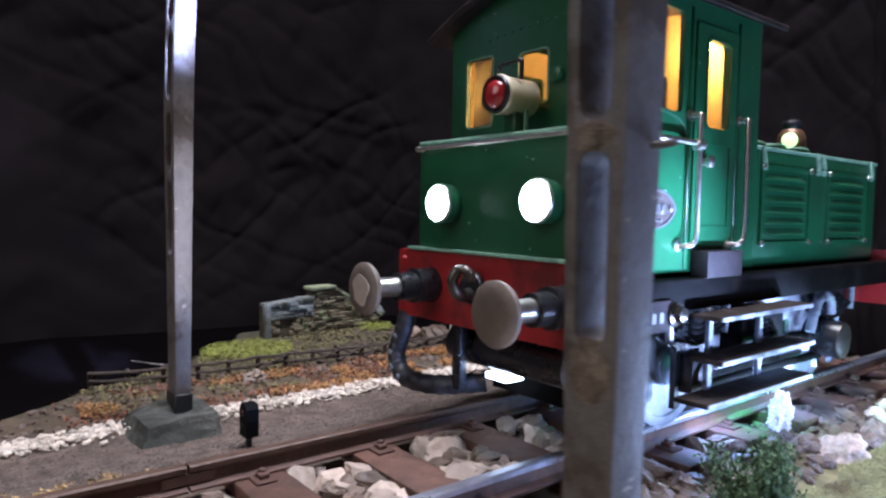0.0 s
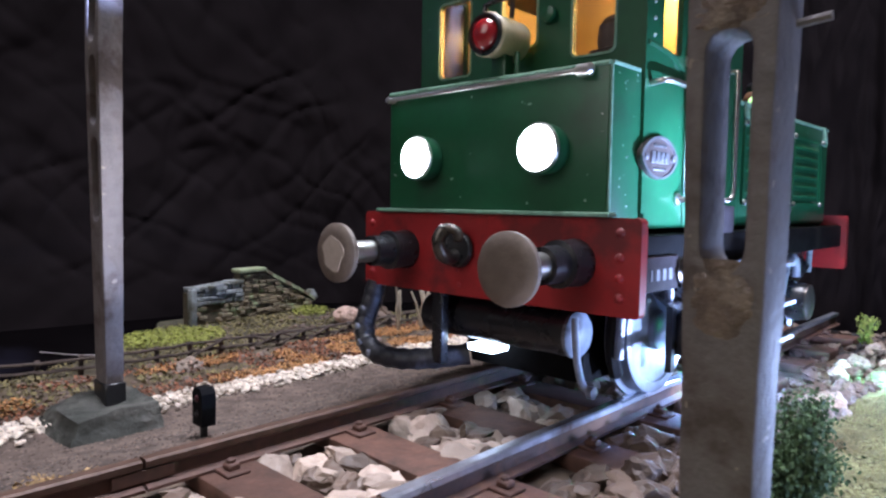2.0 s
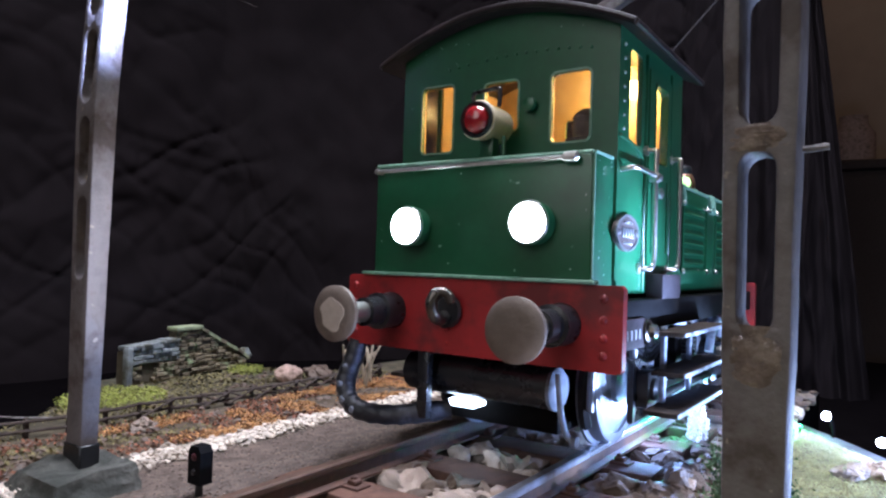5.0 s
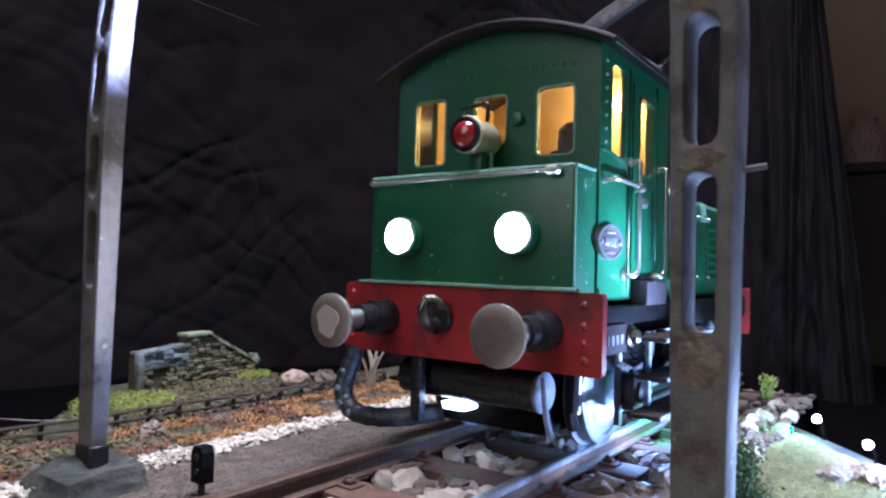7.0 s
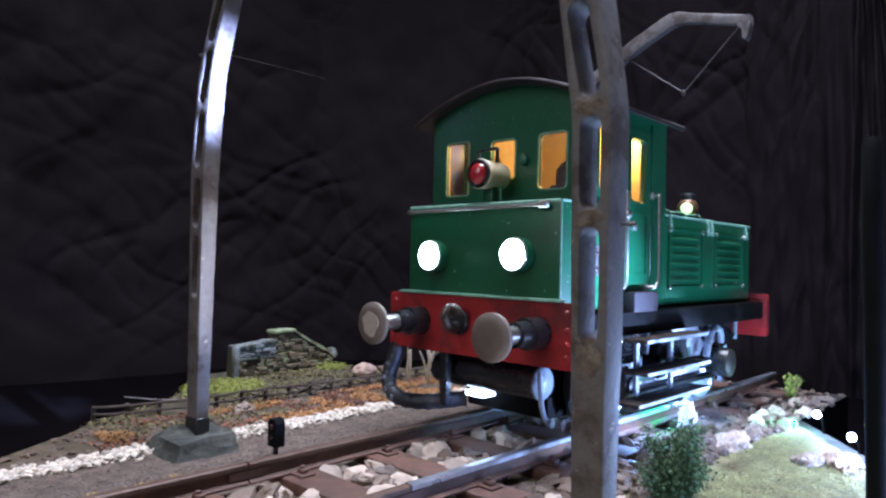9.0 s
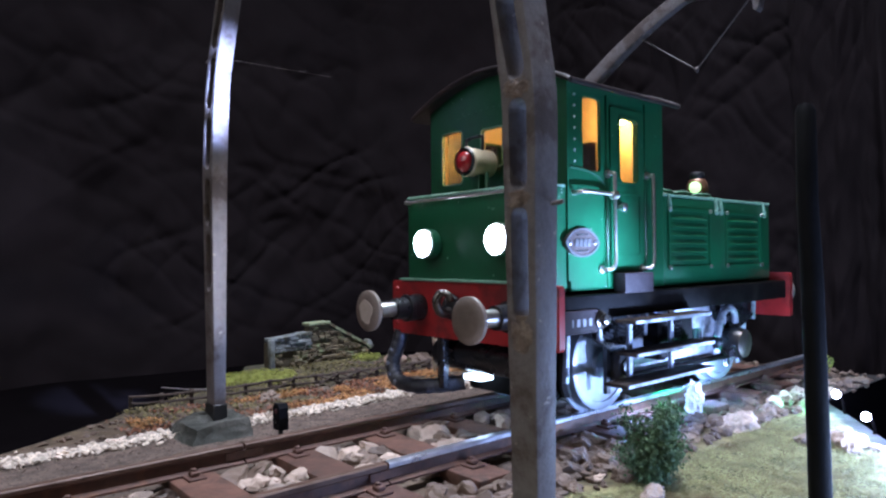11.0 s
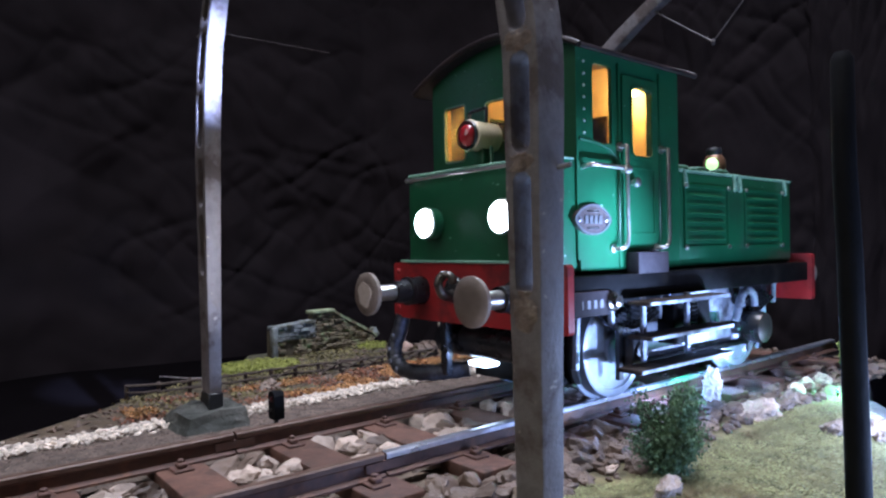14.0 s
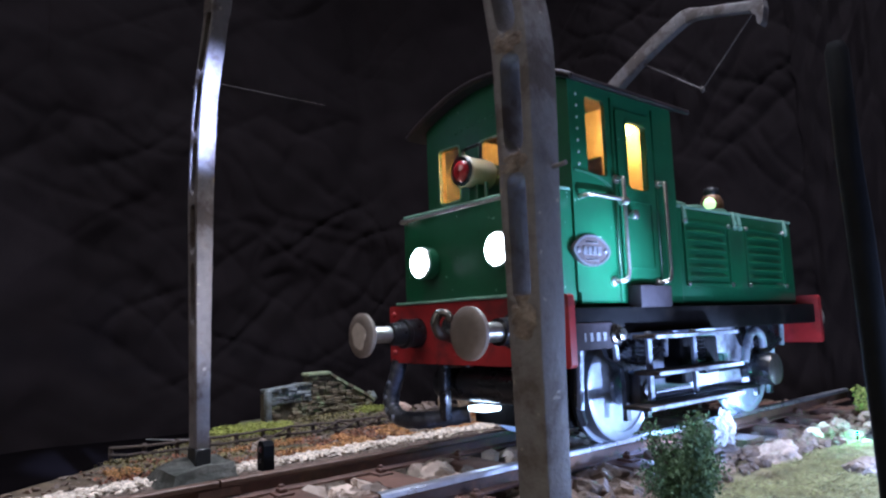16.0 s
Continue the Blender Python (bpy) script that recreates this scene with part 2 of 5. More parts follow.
SLEEPER = mat("stained_sleeper_wood", (0.102, 0.048, 0.032), 0.7, vary=0.45, grain=3, bump=0.5, per=0.25, dirt=(0.05, 0.028, 0.02), dirt_at=0.6, dirt_size=10)
STONE = mat("pale_ballast_stone", (0.37, 0.285, 0.23), 0.55, vary=0.4, grain=2.0, bump=1.0, relief=1.2, per=0.42, dirt=(0.20, 0.16, 0.13), dirt_at=0.56, dirt_size=6)
BROWNSTONE = mat("brown_rock", (0.130, 0.090, 0.068), 0.58, vary=0.4, grain=3, bump=0.8, per=0.35, dirt=(0.11, 0.075, 0.05), dirt_at=0.55, dirt_size=6)
WHITESTONE = mat("white_gravel", (0.56, 0.48, 0.40), 0.85, vary=0.3, grain=2, bump=0.4, per=0.4, dirt=(0.24, 0.19, 0.14), dirt_at=0.62, dirt_size=9)
PINK = mat("pinkish_boulder", (0.44, 0.30, 0.24), 0.85, vary=0.4, grain=2, bump=0.8, dirt=(0.22, 0.15, 0.11), dirt_at=0.58, dirt_size=5)
DIMRED = mat("unlit_red_lens", (0.055, 0.006, 0.012), 0.35, vary=0.1, bump=0.0)
PLASTER = mat("white_plaster", (0.66, 0.65, 0.64), 0.8, vary=0.1, grain=2, bump=0.3)
LEAF = mat("dry_brown_leaves", (0.39, 0.195, 0.072), 0.8, vary=0.4, grain=4, bump=0.2, per=0.6)
GRASS = mat("static_grass", (0.265, 0.265, 0.125), 0.85, vary=0.4, grain=7, bump=0.0, per=0.25, dirt=(0.125, 0.095, 0.045), dirt_at=0.58, dirt_size=24)
REDLEAF = mat("dark_red_brown_leaves", (0.19, 0.075, 0.04), 0.8, vary=0.4, grain=4, bump=0.2, per=0.6)
GRIT = mat("road_grit", (0.122, 0.090, 0.072), 0.9, vary=0.3, grain=1.5, bump=0.3, per=0.6)
RUSTTOP = mat("rusty_rail_head", (0.095, 0.053, 0.036), 0.55, 0.2, vary=0.35, grain=3, bump=0.2, dirt=(0.07, 0.035, 0.022), dirt_at=0.56, dirt_size=14)
STRAWLEAF = mat("dry_straw_leaves", (0.36, 0.24, 0.11), 0.85, vary=0.4, grain=3, bump=0.2, per=0.5)
SCRUB = mat("brown_olive_scrub", (0.15, 0.125, 0.055), 0.9, vary=0.4, grain=4, bump=0.2, per=0.5)
MOSS = mat("yellow_green_moss", (0.27, 0.29, 0.060), 0.9, vary=0.4, grain=3, bump=0.4, per=0.35)
SHRUB = mat("dark_green_shrub", (0.080, 0.135, 0.062), 0.85, vary=0.4, grain=3, bump=0.2, per=0.45)
BARK = mat("dark_twig", (0.06, 0.045, 0.032), 0.85, vary=0.3, grain=2, bump=0.3)
STRAW = mat("pale_twig", (0.34, 0.27, 0.19), 0.85, vary=0.3, grain=2, bump=0.3)
FILLER = mat("smeared_brown_filler", (0.125, 0.090, 0.072), 0.42, vary=0.6, grain=2.2, bump=1.0, relief=1.0, dirt=(0.24, 0.19, 0.155), dirt_at=0.56, dirt_size=3.5)
WEATHERED = mat("grey_weathered_wood", (0.24, 0.22, 0.22), 0.85, vary=0.3, grain=2, bump=0.3)
CONCRETE = mat("weathered_mast_concrete", (0.150, 0.132, 0.132), 0.6, vary=0.5, grain=9, bump=0.6, dirt=(0.070, 0.052, 0.046), dirt_at=0.53, dirt_size=9, fine=2.2, fleck=(0.26, 0.22, 0.19), fleck_at=0.69)
FOOT = mat("dark_foot_mortar", (0.078, 0.077, 0.066), 0.7, vary=0.6, grain=3.0, bump=1.0, relief=0.9, dirt=(0.036, 0.038, 0.031), dirt_at=0.50, dirt_size=9)
FENCE = mat("dark_fence_wood", (0.060, 0.042, 0.034), 0.8, vary=0.4, grain=2, bump=0.4)
RUINSTONE = mat("mossy_ruin_stone", (0.17, 0.135, 0.085), 0.85, vary=0.4, grain=3, bump=0.6, per=0.3, dirt=(0.25, 0.30, 0.16), dirt_at=0.6, dirt_size=6)
MOSSTONE = mat("mossy_pale_coping", (0.26, 0.29, 0.17), 0.85, vary=0.35, grain=2.5, bump=0.5)
RUINBLUE = mat("blue_grey_ruin_stone", (0.205, 0.222, 0.222), 0.85, vary=0.5, grain=3, bump=0.6, per=0.35, dirt=(0.09, 0.085, 0.055), dirt_at=0.55, dirt_size=7)
MORTAR = mat("brown_ruin_mortar", (0.095, 0.078, 0.050), 0.9, vary=0.4, grain=2, bump=0.5)
CLOTH = mat("black_backdrop_cloth", (0.0124, 0.0092, 0.0102), 0.85, vary=0.25, grain=30, bump=0.5, fine=1.2, relief=0.3, spec=0.08)
VELVET = mat("black_velvet", (0.0040, 0.0032, 0.0036), 1.0, vary=0.2, grain=20, bump=0.0, spec=0.0)
ROOMWALL = mat("dim_brown_room_wall", (0.48, 0.34, 0.24), 0.9, vary=0.1, grain=60, bump=0.1)
PLASTIC = mat("black_plastic", (0.012, 0.012, 0.014), 0.4, vary=0.3, grain=2, bump=0.1)
BLACKPOST = mat("black_painted_post", (0.0030, 0.0030, 0.0040), 0.7, vary=0.5, grain=4, bump=0.4, spec=0.12)
VIOLET = mat("grey_violet_paint", (0.036, 0.029, 0.032), 0.55, vary=0.3, grain=2.5, bump=0.2, spec=0.1)
PLATE = mat("worn_dark_plate", (0.085, 0.062, 0.058), 0.4, 0.4, vary=0.4, grain=1.5, bump=0.3)
LETTER = mat("pale_raised_metal", (0.20, 0.19, 0.20), 0.35, 0.7, vary=0.2, grain=1, bump=0.0)
WHITEPAINT = mat("white_lettering", (0.20, 0.20, 0.22), 0.6, vary=0.05, bump=0.0)
BRONZE = mat("brown_bell_metal", (0.17, 0.085, 0.045), 0.4, 0.4, vary=0.3, grain=2, bump=0.1)
CABLE = mat("thin_dark_wire", (0.075, 0.06, 0.055), 0.6, 0.0, vary=0.2, bump=0.0)
SIDEPLATE = mat("pale_frame_paint", (0.34, 0.37, 0.44), 0.45, vary=0.25, grain=3, bump=0.15, dirt=(0.10, 0.10, 0.11), dirt_at=0.6, dirt_size=9)
HOSE = mat("dusty_black_rubber", (0.018, 0.018, 0.021), 0.32, vary=0.5, grain=1.6, bump=0.5, dirt=(0.06, 0.06, 0.07), dirt_at=0.6, dirt_size=3)
BOARD = mat("worn_board_paint", (0.040, 0.031, 0.027), 0.7, vary=0.5, grain=2.5, bump=0.3, dirt=(0.075, 0.062, 0.056), dirt_at=0.58, dirt_size=6, spec=0.12)
CYLEND = mat("dark_polished_metal", (0.10, 0.088, 0.078), 0.28, 0.8, vary=0.3, grain=2, bump=0.15)
GLASS = clear("clear_pane")
LENS = glow("lit_headlamp", (0.86, 0.94, 1.0), 22.0)
LED = glow("lit_white_led", (0.80, 0.88, 1.0), 40.0)

# ---- the ground ----
LIE = ((-260, -7.0), (-185, -6.3), (-130, -5.2), (-100, -4.7), (-80, -4.6), (-68, -4.6), (-57, -4.1), (-45, -0.8), (-36, 0.5), (-25, 0.4), (-22, -0.8), (-15, -1.4), (26, -1.4), (52, -0.5), (260, -0.3))


def height(x, y):
    """The lie of the land across the track."""
    b = noise.noise(Vector((x * 0.03, y * 0.03, 0.3)))
    f = noise.noise(Vector((x * 0.14, y * 0.14, 1.7)))
    z = LIE[-1][1]
    for (x0, z0), (x1, z1) in zip(LIE, LIE[1:]):
        if x <= x1:
            z = z0 + (z1 - z0) * (max(x, x0) - x0) / (x1 - x0)
            break
    if x < -25:
        return z + 0.1 * f + (0.5 * b if x < -95 else 0.15 * b)
    if x < 26:
        return z + 0.3 * f
    return z + 0.8 * f * (1 - min((x - 26) / 26, 1)) + 0.5 * b


def ground_material():
    m = bpy.data.materials.new("scenic_ground")
    m.use_nodes = True
    nd, ln = m.node_tree.nodes, m.node_tree.links
    p = nd["Principled BSDF"]
    tc = nd.new("ShaderNodeTexCoord")
    sx = nd.new("ShaderNodeSeparateXYZ")
    ln.new(tc.outputs["Object"], sx.inputs[0])

    def nz(size, detail=6):
        t = nd.new("ShaderNodeTexNoise")
        t.inputs["Scale"].default_value = 1 / (size * S)
        t.inputs["Detail"].default_value = detail
        ln.new(tc.outputs["Object"], t.inputs["Vector"])
        return t.outputs["Fac"]

    n1, n2 = nz(5.5, 9), nz(14)
    wob = nd.new("ShaderNodeMath")
    wob.operation = "MULTIPLY_ADD"
    ln.new(n2, wob.inputs[0])
    wob.inputs[1].default_value = 14 * S
    ln.new(sx.outputs[0], wob.inputs[2])
    ramp = nd.new("ShaderNodeValToRGB")
    mr = nd.new("ShaderNodeMapRange")
    mr.inputs["From Min"].default_value, mr.inputs["From Max"].default_value = -200 * S, 200 * S
    ln.new(wob.outputs[0], mr.inputs["Value"])
    ln.new(mr.outputs["Result"], ramp.inputs["Fac"])
    el = ramp.color_ramp.elements
    spots = ((0.0, (0.045, 0.040, 0.022)), (0.18, (0.055, 0.043, 0.024)), (0.275, (0.085, 0.058, 0.035)), (0.30, (0.098, 0.069, 0.053)), (0.44, (0.088, 0.064, 0.051)), (0.47, (0.10, 0.07, 0.05)), (0.60, (0.11, 0.08, 0.055)), (0.655, (0.15, 0.135, 0.06)), (1.0, (0.17, 0.155, 0.07)))
    while len(el) < len(spots):
        el.new(0.5)
    for e, (at, c) in zip(el, spots):
        e.position, e.color = at, (*c, 1)
    mx = nd.new("ShaderNodeMix")
    mx.data_type = "RGBA"
    mx.blend_type = "MULTIPLY"
    mx.inputs["Factor"].default_value = 1
    ln.new(ramp.outputs["Color"], mx.inputs["A"])
    r2 = nd.new("ShaderNodeMapRange")
    r2.inputs["From Min"].default_value, r2.inputs["From Max"].default_value = 0.3, 0.7
    r2.inputs["To Min"].default_value, r2.inputs["To Max"].default_value = 0.45, 1.65
    ln.new(n1, r2.inputs["Value"])
    cb = nd.new("ShaderNodeCombineColor")
    for i in range(3):
        ln.new(r2.outputs["Result"], cb.inputs[i])
    ln.new(cb.outputs[0], mx.inputs["B"])
    rim = nd.new("ShaderNodeMath")
    rim.operation = "MULTIPLY_ADD"
    ln.new(sx.outputs[1], rim.inputs[0])
    rim.inputs[1].default_value = 0.743
    ln.new(wob.outputs[0], rim.inputs[2])
    r3 = nd.new("ShaderNodeMapRange")
    r3.inputs["From Min"].default_value, r3.inputs["From Max"].default_value = 133 * S, 139 * S
    ln.new(rim.outputs[0], r3.inputs["Value"])
    m3 = nd.new("ShaderNodeMix")
    m3.data_type = "RGBA"
    ln.new(r3.outputs["Result"], m3.inputs["Factor"])
    ln.new(mx.outputs["Result"], m3.inputs["A"])
    m3.inputs["B"].default_value = (0.016, 0.014, 0.015, 1)
    ln.new(m3.outputs["Result"], p.inputs["Base Color"])
    p.inputs["Roughness"].default_value = 0.9
    bp = nd.new("ShaderNodeBump")
    bp.inputs["Strength"].default_value = 0.8
    bp.inputs["Distance"].default_value = 0.8 * S
    ln.new(n1, bp.inputs["Height"])
    ln.new(bp.outputs["Normal"], p.inputs["Normal"])
    return m


EDGE = ((-240, -88), (-121, -95), (-103, -106), (-83, -121), (-72, -134), (-55, -143), (-35, -153), (-22, -170), (0, -190), (8, -208), (83, -215), (88, -156), (260, -146))


def left_edge(y):
    """Where the board ends on the far side."""
    for (y0, x0), (y1, x1) in zip(EDGE, EDGE[1:]):
        if y <= y1:
            return x0 + (x1 - x0) * (y - y0) / (y1 - y0)
    return EDGE[-1][1]


def right_edge(y):
    """Where the board ends behind the ground lights."""
    return max(50, min(178, 64 + (98.6 - y) * 0.743))


bm = B()
ys = [-240 + 3 * i for i in range(144)]
grid = []
for y in ys:
    e = left_edge(y)
    xs = [e + (right_edge(y) - e) * k / 150 for k in range(151)]
    grid.append([bm.verts.new((x, y, height(x, y))) for x in xs])
for r0, r1 in zip(grid, grid[1:]):
    for k in range(150):
        bm.faces.new((r0[k], r0[k + 1], r1[k + 1], r1[k]))
for rim in ([r[0] for r in grid], [r[-1] for r in reversed(grid)], grid[-1]):
    low = [bm.verts.new((v.co.x, v.co.y, -30)) for v in rim]
    for i in range(len(rim) - 1):
        bm.faces.new((rim[i], rim[i + 1], low[i + 1], low[i])).material_index = 1
solid("ground", bm, [ground_material(), VELVET], (0, 0, 0), "scenic board with grey gravel road, brown earth and grass", "ground", kind="structure")
bm = B()
box(bm, -620, 520, -620, 620, -34, -31)
table = solid("table_top", bm, VELVET, (0, 0, -34), "black cloth-covered table under the scenic board", "table", kind="structure")
for x in (-600, 500):
    for y in (-600, 600):
        bm = B()
        box(bm, x - 18, x + 18, y - 18, y + 18, -620, -34, 2, 1)
        part("table_leg", bm, FENCE, table)

# ---- backdrop and room ----
def cloth_point(u, z):
    """The hanging cloth: u runs along it from behind the camera's left round to the right end."""
    path = [(-150, -520), (-330, -330), (-380, -60), (-350, 180), (-240, 320), (-60, 360), (10, 370), (62, 374)]
    k = u * (len(path) - 1)
    i = min(int(k), len(path) - 2)
    t = k - i
    a, b = Vector(path[i]), Vector(path[i + 1])
    q = a.lerp(b, t)
    nrm = Vector((-(b - a).y, (b - a).x)).normalized()
    s = u * 1500
    w = 12 * noise.noise(Vector((s * 0.012, z * 0.006, 0))) + 3 * noise.noise(Vector((s * 0.022 + z * 0.015, z * 0.02, 4)))
    w += 4 * abs(noise.noise(Vector((s * 0.019 - z * 0.012, z * 0.012, 9)))) + 1.6 * noise.noise(Vector((s * 0.05, z * 0.05, 13)))
    bent = 14 * noise.noise(Vector((s * 0.018, z * 0.018, 51)))
    where = min(max(0.5 + 2.2 * noise.noise(Vector((s * 0.006, z * 0.007, 29))), 0.12), 1)
    for turn, wide, deep, seed in ((0.75, 0.030, 3.4, 41), (-0.6, 0.038, 2.6, 43), (1.25, 0.050, 1.7, 47), (-1.05, 0.075, 1.0, 53)):
        a1, a2 = s * math.cos(turn) + z * math.sin(turn) + bent, z * math.cos(turn) - s * math.sin(turn) + bent
        c = abs(noise.noise(Vector((a1 * wide * 0.28, a2 * wide, seed))))
        w += deep * (0.7 if u < 0.72 else 0.3) * where * max(0, 1 - 5 * c) ** 1.5
    if u > 0.72:
        w += (3.2 * math.sin(s * 0.085 + 3 * noise.noise(Vector((s * 0.012, z * 0.006, 31)))) + 5 * noise.noise(Vector((s * 0.05, z * 0.006, 37)))) * min((u - 0.72) * 9, 1)
    return Vector((q.x + nrm.x * w, q.y + nrm.y * w, z))


bm = B()
nu, nv = 760, 230
grid = []
for j in range(nv + 1):
    z = -31 + 520 * j / nv
    row = []
    for i in range(nu + 1):
        u = i / nu
        p = cloth_point(u, z)
        if u > 0.86:
            p.x -= (u - 0.86) / 0.14 * (z + 31) * 0.12
        row.append(bm.verts.new(p))
    grid.append(row)
for r0, r1 in zip(grid, grid[1:]):
    for k in range(nu):
        bm.faces.new((r0[k], r0[k + 1], r1[k + 1], r1[k]))
solid("backdrop", bm, CLOTH, (0, 300, -31), "crumpled, creased black cloth hung behind the layout", "backdrop", kind="structure")
bm = B()
box(bm, -1000, 900, 1100, 1120, -620, 1300)
solid("wall_north", bm, ROOMWALL, (300, 1110, -400), "plain brown room wall in dim light", "wall", kind="structure")
cab = thing("cabinet", (280, 980, -620), "dark brown cabinet against the room wall", "cabinet")
bm = B()
box(bm, -56, 616, 868, 1090, -620, 188, 3, 2)
part("body", bm, FENCE, cab, "dark brown carcass")
bm = B()
box(bm, -60, 620, 856, 1094, 188, 200, 3, 2)
part("top", bm, FENCE, cab, "dark brown top board")
for x in (-50, 172, 394):
    bm = B()
    box(bm, x, x + 216, 860, 868, -600, 180, 3, 2)
    door = part("door", bm, FENCE, cab, "plain dark door")
    bm = B()
    lathe(bm, (x + 196, 860, 20), "y", [(-14, 4), (-12, 9), (-8, 9), (-6, 4), (0, 4)], 14)
    part("knob", bm, PLASTIC, door, "dark round knob")
bm = B()
lathe(bm, (18, 900, 200), "z", [(0, 22), (4, 26), (40, 26), (52, 18), (58, 16), (64, 17)], 24)
solid("storage_jar", bm, PINK, (18, 900, 200), "pale pinkish jar on the cabinet", "jar")
bm = B()
box(bm, 900, 920, -1500, 1100, -620, 1300)
solid("wall_east", bm, ROOMWALL, (910, 0, -400), "plain brown room wall in dim light", "wall", kind="structure")
bm = B()
box(bm, -1000, 920, -1520, -1500, -620, 1300)
solid("wall_south", bm, ROOMWALL, (0, -1510, -400), "plain brown room wall in dim light", "wall", kind="structure")
bm = B()
box(bm, -1020, -1000, -1520, 1120, -620, 1300)
solid("wall_west", bm, ROOMWALL, (-1010, 0, -620), "plain brown room wall in dim light", "wall", kind="structure")
bm = B()
box(bm, -1020, 920, -1520, 1120, -640, -620)
solid("floor", bm, FENCE, (0, 0, -620), "dark wooden room floor", "floor", kind="structure")
bm = B()
box(bm, -1000, 920, -1520, 1120, 1300, 1320)
solid("ceiling", bm, ROOMWALL, (0, 0, 1300), "plain dim room ceiling", "ceiling", kind="structure")

# ---- track ----
RAIL_X, RAIL_TOP = 18.9, 6.6
track = thing("railway_track", (0, 0, 0), "rusty rails spiked to dark brown wooden sleepers", "track", kind="structure")


def rail_profile():
    """Foot, web and head of the rail, as (across, up from the foot)."""
    return [(-2.1, 0), (2.1, 0), (2.1, 0.5), (0.6, 1.1), (0.5, 3.2), (1.25, 3.7), (1.25, 4.7), (0.9, 5.0), (-0.9, 5.0), (-1.25, 4.7), (-1.25, 3.7), (-0.5, 3.2), (-0.6, 1.1), (-2.1, 0.5)]


def rail(x, y0, y1, head):
    bm = B()
    ends = [[bm.verts.new((x + a, y, RAIL_TOP - 5 + b)) for a, b in rail_profile()] for y in (y0, y1)]
    n = len(ends[0])
    for k in range(n):
        f = bm.faces.new((ends[0][k], ends[0][(k + 1) % n], ends[1][(k + 1) % n], ends[1][k]))
        f.material_index = 1 if k in (5, 6, 7, 8, 9) else 0
    bm.faces.new(ends[0][::-1])
    bm.faces.new(ends[1])
    bmesh.ops.recalc_face_normals(bm, faces=bm.faces)
    return part("rail", bm, [RUST, head], track, "rusty rail with a worn head", smooth=False)


for sx, y0, ya, y1 in ((-1, -235, -76, 186), (1, -235, -58, 186)):
    rail(sx * RAIL_X, y0, ya - 0.25, RUSTTOP)
    rail(sx * RAIL_X, ya + 0.25, y1, RAILTOP if sx > 0 else RUSTTOP)
    bm = B()
    for o in (-1, 1):
        box(bm, sx * RAIL_X + o * 0.85 - 0.3, sx * RAIL_X + o * 0.85 + 0.3, ya - 5, ya + 5, RAIL_TOP - 3.7, RAIL_TOP - 1.6, 0.12, 1)
    part("fishplate", bm, RUST, track)

bm = B()
box(bm, -33, 33, -5.5, 5.5, -2.2, 1.6, 0.5, 2)
SLEEPER_MESH = mesh_of("sleeper", bm, SLEEPER, Vector((0, 0, 0)), True)
bm = B()
box(bm, -2.6, 2.6, -2.2, 2.2, 1.55, 2.2, 0.2, 1)
box(bm, -1.2, 1.4, -1.1, 1.1, 2.1, 3.3, 0.3, 1)
lathe(bm, (0.3, 0, 3.2), "z", [(0, 0.85), (0.6, 0.8), (0.8, 0.5)], 6)
CLIP_MESH = mesh_of("rail_clip", bm, RUST, Vector((0, 0, 0)), True)
SLEEPERS = [-227 + 27.5 * i for i in range(15)]
rnd = random.Random(4)
for y in SLEEPERS:
    s = new("sleeper", SLEEPER_MESH)
    s.parent = track
    s.location = Vector((rnd.uniform(-1, 1), y + rnd.uniform(-0.8, 0.8), rnd.uniform(-0.05, 0.05))) * S
    s.rotation_euler.z = rnd.uniform(-0.03, 0.03)
    for x, turn in ((-RAIL_X - 4.1, 0), (-RAIL_X + 4.1, math.pi), (RAIL_X - 4.1, 0), (RAIL_X + 4.1, math.pi)):
        c = new("rail_clip", CLIP_MESH)
        c.parent = track
        c.location = Vector((x, y + rnd.uniform(-1, 1), 0)) * S
        c.rotation_euler.z = turn

# ---- locomotive ----
LOCO_Y = -16.0
loco = thing("locomotive", (0, LOCO_Y, RAIL_TOP), "green electric shunting locomotive with red buffer beams, headlamps lit", "locomotive", design=(0, 0, RAIL_TOP))
HX = 28.7

# front hood
bm = B()
box(bm, -HX, HX, 1.7, 13.2, 43.5, 73.5, 0.9, 3)
hood = part("front_hood", bm, GREEN, loco, "green sheet-metal front hood with worn edges")
bm = B()
tube(bm, [(-HX + 0.4, 1.75, 73.1), (HX - 0.4, 1.75, 73.1)], 0.45, 8)
tube(bm, [(HX - 0.1, 2.0, 72.8), (HX - 0.1, 2.0, 47)], 0.28, 8)
tube(bm, [(HX - 0.2, 2.3, 73.2), (HX - 0.2, 12, 73.2)], 0.4, 8)
part("edge_trim", bm, GREEN_EDGE, hood, "paint worn pale along the edge")
bm = B()
box(bm, -30.5, 30, -0.6, 2.4, 46.3, 47.1, 0.25, 2)
part("running_plate", bm, GREEN_EDGE, loco, "pale worn metal lip above the buffer beam")
bm = B()
tube(bm, [(-27, 0.1, 71.6), (22.5, 0.1, 72.0)], 0.5, 10)
tube(bm, [(-27, 1.8, 71.6), (-27, -0.4, 71.6)], 0.7, 8)
lathe(bm, (22.5, 0.1, 72.0), "x", [(0, 0.7), (0.5, 1.15), (3.0, 1.15), (3.5, 0.5)], 12)
tube(bm, [(24.5, 1.8, 72.0), (24.5, 0.1, 72.0)], 0.7, 8)
part("front_handrail", bm, STEEL, hood, "bright steel handrail on knobs")

